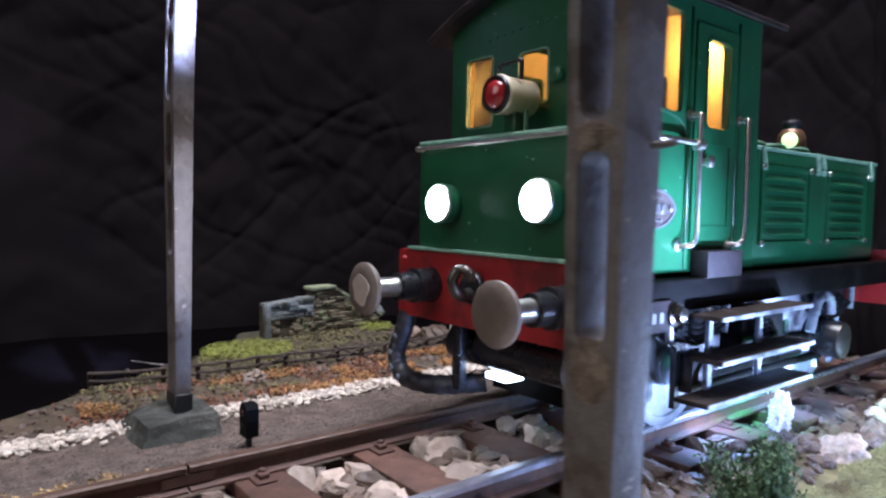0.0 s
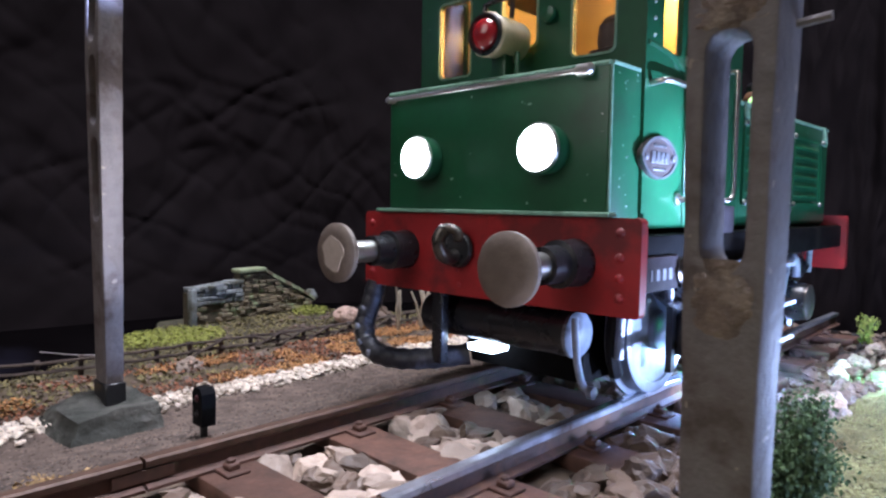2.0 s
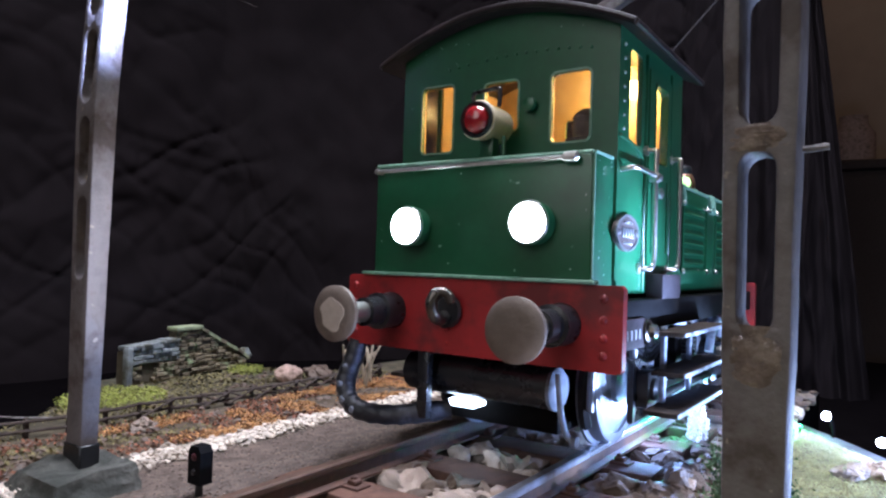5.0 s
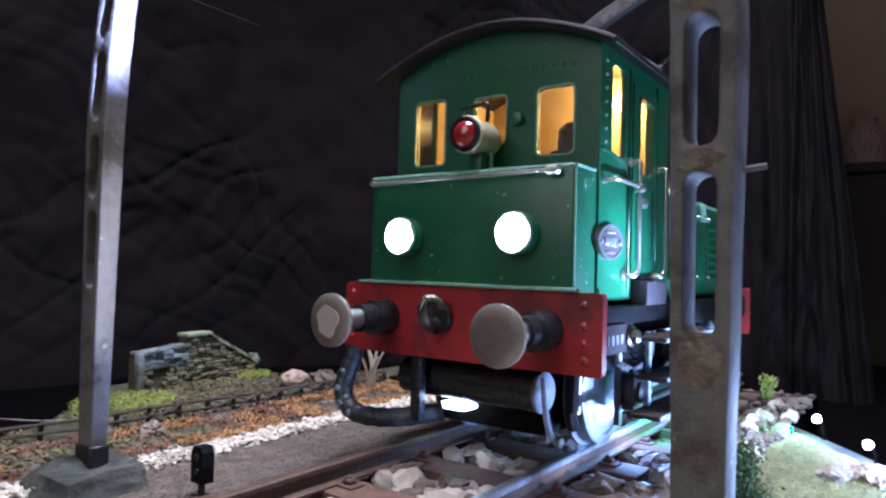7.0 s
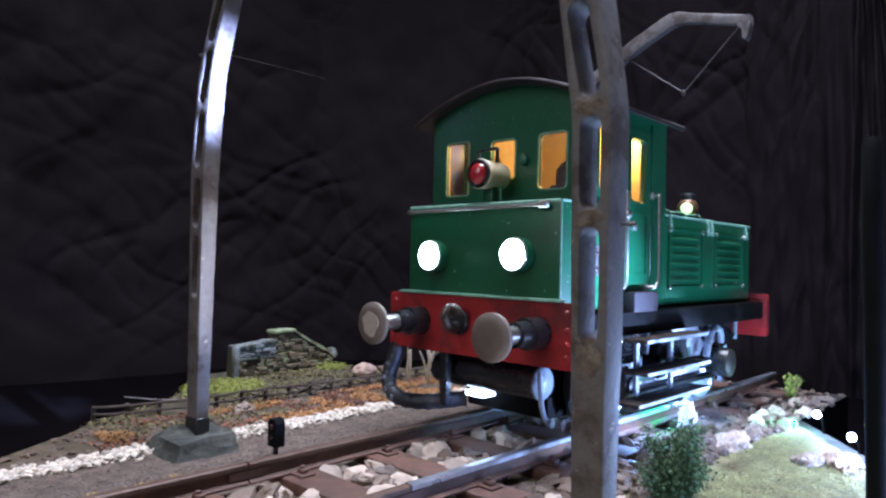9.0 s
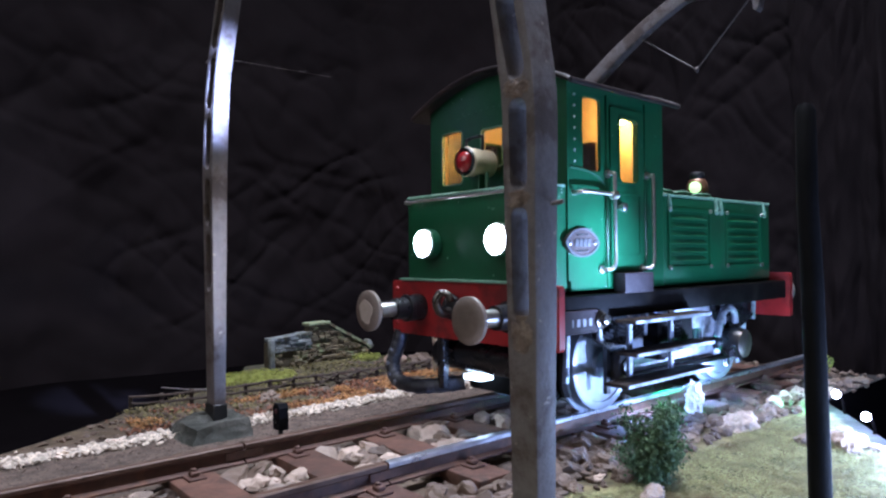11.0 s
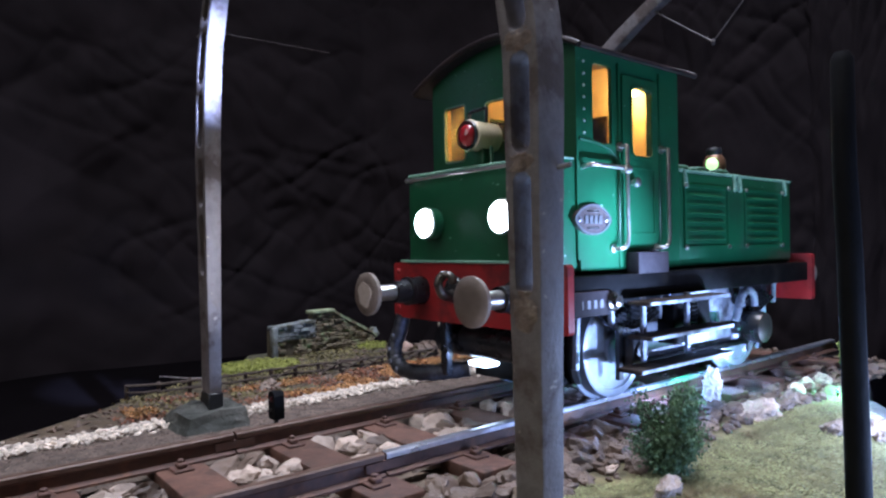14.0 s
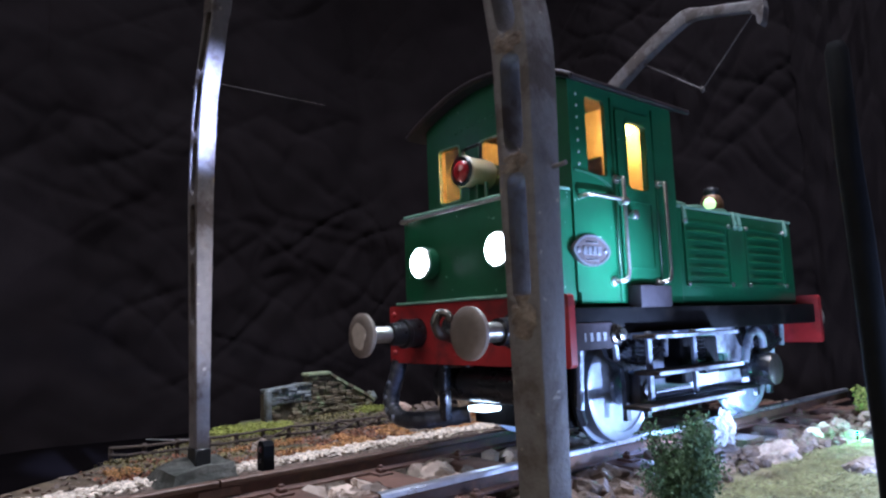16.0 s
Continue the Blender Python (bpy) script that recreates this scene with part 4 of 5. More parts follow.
# frame, steps and running gear
bm = B()
box(bm, -33, 33, 2.9, 142.8, 36.2, 43.0, 0.5, 2)
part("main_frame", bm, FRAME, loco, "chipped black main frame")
for sx in (1, -1):
    X = sx * 33
    bm = B()
    box(bm, min(X, X + sx * 1.0), max(X, X + sx * 1.0), 4.4, 19.2, 32.8, 39.2, 0.3, 2)
    npl = part("number_panel", bm, VIOLET, loco, "dark panel with small white painted marks")
    for y, w in ((8.2, 0.5), (10.6, 1.3), (13.2, 1.3), (15.8, 1.3)):
        bm = B()
        slab(bm, [rounded(y - w / 2, y + w / 2, 34.8, 36.9, 0.3)], (lambda a, b, c: Vector((sx * (34.12 - c), a, b))), 0.2)
        part("painted_mark", bm, WHITEPAINT, npl, "small white painted mark")
    bm = B()
    lathe(bm, (sx * 33.2, 20.4, 36.2), "x", [(0, 2.6), (1.4 * sx, 2.6), (1.8 * sx, 1.7), (3.0 * sx, 1.6), (3.4 * sx, 0.6)], 8)
    part("pipe_union", bm, CYLEND, loco, "bright hexagonal pipe union")
    for y0, y1, z, x0, x1 in ((28, 70.0, 34.6, 33.2, 40.0), (28.6, 72.0, 25.4, 32.6, 40.0), (23.8, 71.5, 17.2, 32.4, 40.0)):
        bm = B()
        box(bm, min(sx * x0, sx * x1), max(sx * x0, sx * x1), y0, y1, z, z + 1.1, 0.25, 2)
        st = part("foot_board", bm, BOARD, loco, "worn dark brown foot board")
        # pale strip on the outer face, coloured for the LED light there
        bm = B()
        box(bm, min(sx * x1, sx * (x1 + 0.3)), max(sx * x1, sx * (x1 + 0.3)), y0 + 0.3, y1 - 0.3, z + 0.05, z + 1.05, 0.12, 1)
        part("worn_edge", bm, GREY, st, "pale strip coloured as the lit front edge")
    for y in (33.6, 55.8):
        bm = B()
        box(bm, sx * 33.6 - 0.6, sx * 33.6 + 0.6, y, y + 1.8, 18.5, 36.4, 0.2, 1)
        part("step_hanger", bm, GREY, loco, "grey step hanger")
    # horn plates, axle boxes and springs
    for yc in (37.5, 110.5):
        bm = B()
        out = [(yc - 15, 36.4), (yc + 15, 36.4), (yc + 12, 30), (yc + 5.6, 27), (yc + 5.6, 13), (yc + 3.8, 13), (yc + 3.8, 26), (yc - 3.8, 26), (yc - 3.8, 13), (yc - 5.6, 13), (yc - 5.6, 27), (yc - 12, 30)]
        slab(bm, [out], (lambda a, b, c: Vector((sx * (27.5 - c), a, b))), 1.4)
        part("horn_plate", bm, BLACK, loco, "black horn plate")
        bm = B()
        box(bm, min(sx * 25, sx * 30.5), max(sx * 25, sx * 30.5), yc - 3.7, yc + 3.7, 16.5, 25.2, 0.7, 2)
        lathe(bm, (sx * 30.4, yc, 20.8), "x", [(0, 2.8), (1.0 * sx, 2.7), (1.4 * sx, 1.2)], 16)
        part("axle_box", bm, BLACK, loco, "black axle box with a round cap")
        for k in range(5):
            bm = B()
            h = 11 - 1.9 * k
            tube(bm, bend([(sx * 29.3, yc - h, 28.6 + 1.25 * k + 0.02 * h * h), (sx * 29.3, yc, 28.4 + 1.25 * k - 0.8), (sx * 29.3, yc + h, 28.6 + 1.25 * k + 0.02 * h * h)], 6), 0.62, 6)
            part("leaf_spring", bm, BLACK, loco)
        for o in (-12, 12):
            bm = B()
            tube(bm, [(sx * 29.3, yc + o, 36), (sx * 29.3, yc + o * 0.93, 29)], 0.9, 8)
            part("spring_link", bm, GREY, loco)
    # wheels
    for yc in (37.5, 110.5):
        bm = B()
        zc = RAIL_TOP + 14.2
        lathe(bm, (sx * 17.0, yc, zc), "x", [(0.4 * sx, 11.9), (4.7 * sx, 11.8), (3.6 * sx, 11.3), (3.2 * sx, 5.0), (4.6 * sx, 4.4), (5.6 * sx, 4.2), (5.8 * sx, 0.2)], 48)
        wh = part("wheel", bm, WHEEL if yc < 60 else BLACK, loco, "steel disc wheel with a bright tyre" if yc < 60 else "dark disc wheel with a bright tyre")
        bm = B()
        lathe(bm, (sx * 17.0, yc, zc), "x", [(0, 11.6), (0, 15.4), (0.9 * sx, 15.5), (1.5 * sx, 14.3), (4.6 * sx, 14.1), (4.9 * sx, 13.6), (4.85 * sx, 11.85), (4.4 * sx, 11.6)], 48)
        part("tyre", bm, WHEEL, wh, "bright steel tyre")
        if yc > 60:
            bm = B()
            tube(bm, [(sx * 21, yc - 7, zc - 2.0), (sx * 25.4, yc - 7, zc - 2.0)], 1.6, 14)
            part("crank_pin", bm, STEEL, wh, "bright crank pin")
        for o in (-17.2, 17.2):
            bm = B()
            arc = [(sx * 19.5, yc + math.copysign(1, o) * 16.4 * math.cos(t), zc + 16.4 * math.sin(t)) for t in [radians(-30 + 10 * k) for k in range(7)]]
            tube(bm, arc, 1.5, 6)
            br = part("brake_shoe", bm, BLACK, loco, "black brake shoe")
            bm = B()
            tube(bm, [(sx * 21.5, yc + o, zc - 4), (sx * 22.0, yc + o * 0.97, 36)], 1.0, 8)
            part("brake_hanger", bm, GREY, br, "grey brake hanger")
    # inner side frame, with cut-outs
    bm = B()
    slab(bm, [[(41.5, 36.1), (41.5, 27), (46, 16), (98, 16), (103, 27), (103, 36.1)], rounded(57, 62, 28, 33.5, 1.0), rounded(68, 74, 29, 34, 1.0), rounded(84, 91, 22, 28, 1.5)], (lambda a, b, c: Vector((sx * (25.4 - c), a, b))), 1.2)
    part("side_frame", bm, SIDEPLATE, loco, "pale blue-grey inner side frame with cut-outs", smooth=False)
    bm = B()
    slab(bm, [[(117, 36.1), (117, 22), (120, 16), (124, 16), (125, 36.1)]], (lambda a, b, c: Vector((sx * (25.4 - c), a, b))), 1.2)
    part("side_frame", bm, SIDEPLATE, loco, "pale blue-grey inner side frame", smooth=False)
    # sand boxes and rods between the wheels
    bm = B()
    box(bm, min(sx * 24, sx * 31), max(sx * 24, sx * 31), 54, 60, 21, 35, 0.6, 2)
    box(bm, min(sx * 24, sx * 31.5), max(sx * 24, sx * 31.5), 66, 74, 23, 34, 0.6, 2)
    part("sand_box", bm, FRAME, loco, "dark sand boxes behind the steps")
    bm = B()
    tube(bm, [(sx * 28, 40, 17), (sx * 28, 105, 17)], 1.1, 10)
    tube(bm, [(sx * 26.5, 46, 23.6), (sx * 26.5, 100, 23.2)], 0.8, 8)
    part("brake_rod", bm, FRAME, loco, "dark brake rod along the wheels")
    bm = B()
    lathe(bm, (sx * 22, 103.5, 22.0), "x", [(0, 4.6), (0.8 * sx, 5.3), (11.8 * sx, 5.3), (12.6 * sx, 4.9), (13.3 * sx, 3.2), (13.6 * sx, 0.4)], 28)
    part("air_cylinder", bm, BLACK, loco, "black air cylinder with a polished end")
    bm = B()
    lathe(bm, (sx * 34.6, 103.5, 22.0), "x", [(0, 5.0), (0.35 * sx, 4.9), (0.9 * sx, 3.2), (1.15 * sx, 0.4)], 28)
    part("cylinder_end", bm, CYLEND, loco, "dark polished round cylinder end")
    bm = B()
    tube(bm, bend([(sx * 30.5, 92, 25), (sx * 30.6, 95, 32), (sx * 30.6, 100, 34.6), (sx * 30.6, 104, 33), (sx * 30.6, 105, 29)], 5), 1.3, 10)
    part("bent_pipe", bm, GREY, loco, "pale bent pipe")
    bm = B()
    for k in range(6):
        lathe(bm, (sx * 31.5, 62.5, 27 + 1.2 * k), "z", [(0, 1.4), (0.4, 2.1), (0.9, 1.4)], 14)
    part("coil_spring", bm, BLACK, loco, "black coil spring")
for yc in (37.5, 110.5):
    bm = B()
    tube(bm, [(-19, yc, RAIL_TOP + 14.2), (19, yc, RAIL_TOP + 14.2)], 2.2, 12)
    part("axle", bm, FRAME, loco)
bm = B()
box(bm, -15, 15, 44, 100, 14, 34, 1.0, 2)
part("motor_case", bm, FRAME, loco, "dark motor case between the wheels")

# under the front beam: air tank, hoses, brackets
bm = B()
lathe(bm, (-22, 10, 22.8), "x", [(0, 3.4), (0.8, 4.6), (39.2, 4.6), (39.6, 4.2)], 28)
tk = part("air_tank", bm, BLACK, loco, "black air tank across the front")
bm = B()
lathe(bm, (17.4, 10, 22.8), "x", [(0, 4.8), (0.8, 4.8), (1.6, 4.0), (2.1, 1.5), (2.2, 0.2)], 28)
part("tank_end", bm, GREY, tk, "pale domed tank end")
hose_path = bend([(-33.5, 2.5, 29.5), (-34.2, 1.5, 24.5), (-35.2, 0.2, 19.5), (-33.6, -0.6, 15.2), (-29.4, -0.6, 12.9), (-22, 0.6, 12.7), (-15, 3.5, 13.6), (-9.5, 9, 14.6)], 6)
bm = B()
tube(bm, hose_path, [2.35 + 0.25 * (i % 3 == 0) for i in range(len(hose_path))], 12)
hs = part("brake_hose", bm, HOSE, loco, "thick black jointed brake hose")
for i in (8, 13, 18, 23):
    p = hose_path[i]
    bm = B()
    lathe(bm, (p.x, p.y - 2.5, p.z), "y", [(0, 0.6), (0.3, 0.95), (1.0, 1.0)], 12)
    part("hose_rivet", bm, GREY, hs)
bm = B()
box(bm, -14.2, -11.0, 1.6, 4.0, 13, 29.4, 0.5, 2)
part("guard_iron", bm, BLACK, loco, "black upright guard iron")
bm = B()
tube(bm, bend([(20.5, 5, 27), (21.2, 4.6, 21), (22.2, 4.2, 17), (23.2, 4.2, 14.6), (24.6, 4.4, 13.6)], 5), 0.72, 10)
lathe(bm, (24.8, 4.4, 13.6), "x", [(-0.8, 0.8), (-0.5, 1.2), (0.6, 1.2), (0.9, 0.6)], 12)
part("sand_pipe", bm, GREY, loco, "grey sand pipe in front of the wheel")
bm = B()
box(bm, -11.5, -3, 9.5, 15.4, 15.4, 16.6, 0.4, 2)
part("lit_panel", bm, glow("lit_white_panel", (0.66, 0.82, 1.0), 7.0), loco, "glowing white light panel under the frame")
# dark box added to keep the panel's light off the far wheel
bm = B()
box(bm, -15.5, 15.5, 16.5, 45, 11.0, 34, 0.6, 2)
part("gear_case", bm, FRAME, loco, "dark block added over the front axle, shading the far wheel")
bm = B()
box(bm, 1, 8, 34, 38, 9.6, 11.0, 0.4, 2)
part("coupler_pocket", bm, RED, loco, "small red part under the frame")

# ---- masts ----
def mast(name, at, sx, arm, label, tall=False):
    """A concrete mast, slotted and widening upwards, that leans over the track on the side sx."""
    x0, y0, z0 = at
    ob = thing(name, at, label, "mast", group="overhead line masts")
    top = z0 + 149.5 if tall else z0 + 126 if arm else z0 + 140
    rn = random.Random(int(abs(x0 * 7 + y0)))

    def mid(z):
        k = max(z - 82, 0)
        if tall and k > 34:
            return x0 + sx * (3.72 + 0.39 * (k - 34))
        return x0 + sx * ((0.055 if arm else 0.14) * k + (0.0016 if arm else 0.0004) * k * k)

    def half(z):
        return 3.35 + 1.05 * min(max(z / 82, 0), 1) if tall else 2.8 + 1.15 * min(max(z / 82, 0), 1)

    def side(f):
        pts = []
        z = z0
        while z < top + 0.1:
            pts.append((mid(z) + f * half(z) + rn.uniform(-0.07, 0.07), min(z, top)))
            z += 4.0
        return pts

    loops = [side(1) + side(-1)[::-1]]
    for a, b in ((43.0, 62.6), (65.4, 81.3), (84.6, 101.5), (105, 121)) + (((124, 142),) if tall else ()):
        w = half((a + b) / 2)
        r = 0.52 * w
        lp = []
        for k in range(9):
            t = math.pi * k / 8
            lp.append((mid(b) - 0.04 * w + r * math.cos(t), b - r + r * math.sin(t)))
        for k in range(9):
            t = math.pi + math.pi * k / 8
            lp.append((mid(a) - 0.04 * w + r * 0.96 * math.cos(t), a + r + r * math.sin(t)))
        loops.append(lp)
    bm = B()
    slab(bm, loops, (lambda a, b, c: Vector((a, y0 + (c - 0.5) * (4.7 + 1.7 * min(max(b / 82, 0), 1)) * (0.86 if tall else 1), b))), 1.0)
    rimE = [e for e in bm.edges if len(e.link_faces) == 2 and e.calc_face_angle(0) > 1.0]
    bmesh.ops.bevel(bm, geom=rimE, offset=0.45, segments=2, affect="EDGES", profile=0.5)
    col = part("column", bm, CONCRETE, ob, "slotted grey concrete column with stains", smooth=True)
    if arm:
        xt = mid(top)
        base = [(mid(top - 7), y0, top - 7), (xt, y0, top)] + [(xt + sx * a, y0, top + b) for a, b in (((10, 12), (24, 22), (40, 29), (52, 32), (56, 32.3), (60, 31.6), (68, 29), (78, 26)) if tall else ((12, 10.5), (27.2, 21.5), (45.6, 32.6), (62.5, 40.6), (66.4, 41.6), (70.5, 41.2), (82, 38.2), (95.5, 34.6)))]
        p = bend(base, 5)
        bm = B()
        rings = []
        for i, c in enumerate(p):
            k = min(max(sx * (c.x - xt) / 66, 0), 1.4)
            d = (p[min(i + 1, len(p) - 1)] - p[max(i - 1, 0)]).normalized()
            nrm = Vector((-d.z, 0, d.x))
            hw = (3.95 - 0.9 * min(k * 2.4, 1) if k < 1 else 3.05 - 1.6 * min((k - 1) * 6, 0.62)) + 0.2 * noise.noise(Vector((i * 0.9, x0, 0)))
            hy = 3.1 - 1.3 * min(k, 1)
            rings.append([bm.verts.new(c + nrm * a + Vector((0, b, 0))) for a, b in rounded(-hw, hw, -hy, hy, 0.5, 3)])
        n = len(rings[0])
        for u, v in zip(rings, rings[1:]):
            for k in range(n):
                bm.faces.new((u[k], u[(k + 1) % n], v[(k + 1) % n], v[k]))
        bm.faces.new(rings[0][::-1])
        bm.faces.new(rings[-1])
        bmesh.ops.recalc_face_normals(bm, faces=bm.faces)
        ar = part("cantilever_arm", bm, CONCRETE, ob, "tapered grey arm curving over the track")
        bm = B()
        zs = z0 + 122.5
        rock(bm, (mid(zs) - sx * 5.4, y0 - 1.5, zs), 1.7, 9, 0.7, 2, 0.8)
        tube(bm, [(mid(zs) - sx * 4, y0 - 1.5, zs), (mid(zs) - sx * 8.2, y0 - 1.5, zs + 0.6)], [0.9, 0.5], 8)
        part("stub", bm, CONCRETE, ob, "broken stub on the mast")
        e = p[-1]
        bm = B()
        slab(bm, [[(e.x - sx * a, e.z + b) for a, b in ((2.5, -1.9), (2.4, 1.9), (-2.2, 1.7), (-2.6, -1.6), (-1.6, -7.0), (-0.6, -8.2), (0.4, -7.2), (0.6, -4.0))]], (lambda a, b, c: Vector((a, y0 - 2.15 + c, b))), 4.3)
        part("arm_end", bm, CONCRETE, ar, "downturned arm end", smooth=False)
        v0, v1, v2 = (e.x - sx * 2.2, y0, e.z - 1.6), (e.x - sx * 25.1, y0, e.z - 25.3), (e.x - sx * 51.4, y0, e.z - 5.7)
        for a, b, r in ((v0, v1, 0.24), (v1, v2, 0.34)):
            bm = B()
            tube(bm, [a, b], r, 6)
            part("stay_wire", bm, CABLE, ar, "thin stay wire")
        bm = B()
        lathe(bm, v1, "z", [(-1.2, 0.4), (-0.6, 0.9), (0.6, 0.9), (1.2, 0.4)], 8)
        part("wire_clamp", bm, CABLE, ar)
    return ob


left_mast = mast("overhead_mast", (-78.2, -59.2, -1.5), 1, True, "grey concrete overhead-line mast in a lump of mortar", True)
mast("overhead_mast", (-71.4, 114, -4.4), 1, True, "grey concrete overhead-line mast with a curved arm and stay wires")
right_mast = mast("overhead_mast", (67.4, -60.9, -1.0), -1, False, "slotted grey concrete mast beside the track")
bm = B()
tube(bm, [(70.5, -59.5, 63.0), (73.6, -59.5, 63.3)], 0.4, 8)
part("peg", bm, CONCRETE, right_mast, "short peg on the mast side")

# crumpled filler smeared over the joints between the slots
for z, wide, tall, seed in ((40.5, 2.6, 3.4, 3), (64.0, 2.9, 1.5, 5), (83.0, 3.2, 1.7, 7), (103.2, 3.3, 1.6, 9)):
    bm = B()
    cx = 67.4 - (0.14 * max(z - 82, 0) + 0.0004 * max(z - 82, 0) ** 2)
    rows = []
    for j in range(19):
        row = []
        for i in range(19):
            a, b = i / 9 - 1, j / 9 - 1
            out = 1.12 - math.hypot(a, b) + 0.5 * noise.noise(Vector((a * 2.2, b * 2.2, seed)))
            lump = 0.55 + 0.45 * noise.noise(Vector((a * 5, b * 7, seed + 2)))
            zz = z + b * tall
            face = -60.9 - (4.7 + 1.7 * min(zz / 82, 1)) / 2
            row.append(bm.verts.new((cx + a * wide, face + 0.1 - min(max(out, -0.2), 0.4) * lump, zz)))
        rows.append(row)
    for r0, r1 in zip(rows, rows[1:]):
        for i in range(18):
            bm.faces.new((r0[i], r0[i + 1], r1[i + 1], r1[i]))
    part("filler", bm, FILLER, right_mast, "crumpled brown filler smeared over the joint")

# mortar foot and black collar of the mast
bm = B()
bmesh.ops.create_cube(bm, size=2)
bmesh.ops.subdivide_edges(bm, edges=bm.edges[:], cuts=17, use_grid_fill=True)
for v in bm.verts:
    p = v.co.lerp(v.co.normalized() * 1.25, 0.24)
    k = 1 - 0.10 * (p.z + 1)
    q = Vector((p.x * 12.2 * k - 1.0 * (p.z + 1), p.y * 11.5 * k + 1.1 * (p.z + 1), p.z * 6.6))
    q += p * (0.9 * noise.noise(p * 1.1) + 0.35 * noise.noise(p * 3.1) + 0.2 * noise.noise(p * 9))
    q.z -= 1.6 * max(0, -p.y) * (p.z > 0.4)
    if p.z > 0.3:
        q.z -= 2.6 * math.exp(-((q.x + 1.4) ** 2 + (q.y - 3.2) ** 2) / 26)
    v.co = q + Vector((-72.6, -64.0, -4.9))
solid("mortar_foot", bm, FOOT, (-76.8, -62, -5), "rough dark grey-green mortar lump round the mast base", "mast foot")
bm = B()
box(bm, -82.1, -74.3, -61.6, -56.8, -1.0, 4.8, 0.3, 1)
part("collar", bm, PLASTIC, left_mast, "black collar at the mast base")

# overhead wire
bm = B()
tube(bm, [(-74.4 - 1.9 * k, -54.5 + 11.0 * k, 122.2 + 0.75 * k) for k in range(5)], 0.09, 6)
solid("overhead_wire", bm, CABLE, (-74.4, -54.5, 122.2), "short end of thin dark wire hanging from the mast", "wire")

# dark post
bm = B()
tube(bm, [(103.2, -31.6, -1.5), (102.9, -31.6, 20), (102.2, -31.6, 50), (101.7, -31.6, 62), (101.6, -31.6, 77.5), (101.6, -31.6, 78.6)], [1.8, 1.75, 1.7, 1.6, 1.55, 1.1], 14)
solid("dark_post", bm, BLACKPOST, (102, -31.6, -1.5), "slim black painted post standing in the grass", "post")

# ---- left side ----
rnd = random.Random(11)
STRAIGHT = [(-125.5 + 2 * math.sin(y * 0.03) - 8 * max(0, (-40 - y) / 31), y) for y in range(-71, 116, 11)]
fence = thing("rail_fence", (-132, 0, -3), "low dark wooden post-and-rail fence, partly broken", "fence")
for x, y in STRAIGHT:
    g = height(x, y)
    bm = B()
    box(bm, x - 0.6, x + 0.6, y - 0.7, y + 0.7, g - 1, g + 5.9 + rnd.uniform(-0.9, 0.4), 0.2, 1)
    part("fence_post", bm, FENCE, fence)
for (xa, ya), (xb, yb) in zip(STRAIGHT, STRAIGHT[1:]):
    for h in (2.4, 5.2):
        bm = B()
        ga, gb = height(xa, ya), height(xb, yb)
        tube(bm, [(xa + 0.9, ya - 0.6, ga + h + rnd.uniform(-0.4, 0.4)), ((xa + xb) / 2 + 0.9, (ya + yb) / 2, (ga + gb) / 2 + h - 0.2), (xb + 0.9, yb + 0.6, gb + h + rnd.uniform(-0.4, 0.4))], 0.5, 6)
        part("fence_rail", bm, FENCE, fence)
    if ya > -25 and rnd.random() < 0.7:
        bm = B()
        ga, gb = height(xa, ya), height(xb, yb)
        tube(bm, [(xa + 1.6, ya, ga + 1), (xb + 1.6, yb, gb + 5.2)], 0.4, 6)
        part("fence_brace", bm, FENCE, fence)
        if ya > 0:
            bm = B()
            tube(bm, [(xa + 1.2, ya, ga + 5.2), (xb + 1.2, yb, gb + 1)], 0.4, 6)
            part("fence_brace", bm, FENCE, fence)
bm = B()
tube(bm, [(-128.5, -42, -0.3), (-138, -48.5, -0.7), (-150, -54.5, -0.8)], [0.3, 0.26, 0.18], 7)
solid("loose_stick", bm, WEATHERED, (-132, -44, 0.9), "thin grey weathered stick lying across the fence", "stick")

# ruin
ruin = thing("ruined_hut", (-184, 45, -2), "small ruined stone hut with a mossy sloping wall", "ruin")


def courses(y0, y1, top, material, x=-180, d=3, dh=2.3, gap=None, low=-3.0):
    """A wall of stone courses facing the track; top(y) is its height, gap(y, z) where stones have fallen out."""
    k = 0
    z = low
    while z < 22:
        y = y0 + (2.0 if k % 2 else 0)
        while y < y1:
            w = rnd.uniform(3.0, 6.8)
            ym = min(y + w, y1)
            h = top((y + ym) / 2)
            if z + dh * 0.5 < h and ym - y > 0.8 and not (gap and gap((y + ym) / 2, z + dh / 2)):
                bm = B()
                o = rnd.uniform(-0.8, 0.9)
                box(bm, x - d, x + o, y + 0.15, ym - 0.15, z + 0.14, min(z + dh, h + 0.6) - 0.14, 0.25, 1)
                for v in bm.verts:
                    v.co += Vector((0.5, 0.35, 0.25)) * noise.noise(v.co * 0.45)
                part("wall_stone", bm, material, ruin, smooth=False)
            y = ym
        z += dh
        k += 1


def fallen(y, z):
    return (y - 29) ** 2 / 17 + (z - 2) ** 2 / 22 < 1 + 0.5 * noise.noise(Vector((y, z, 3)))


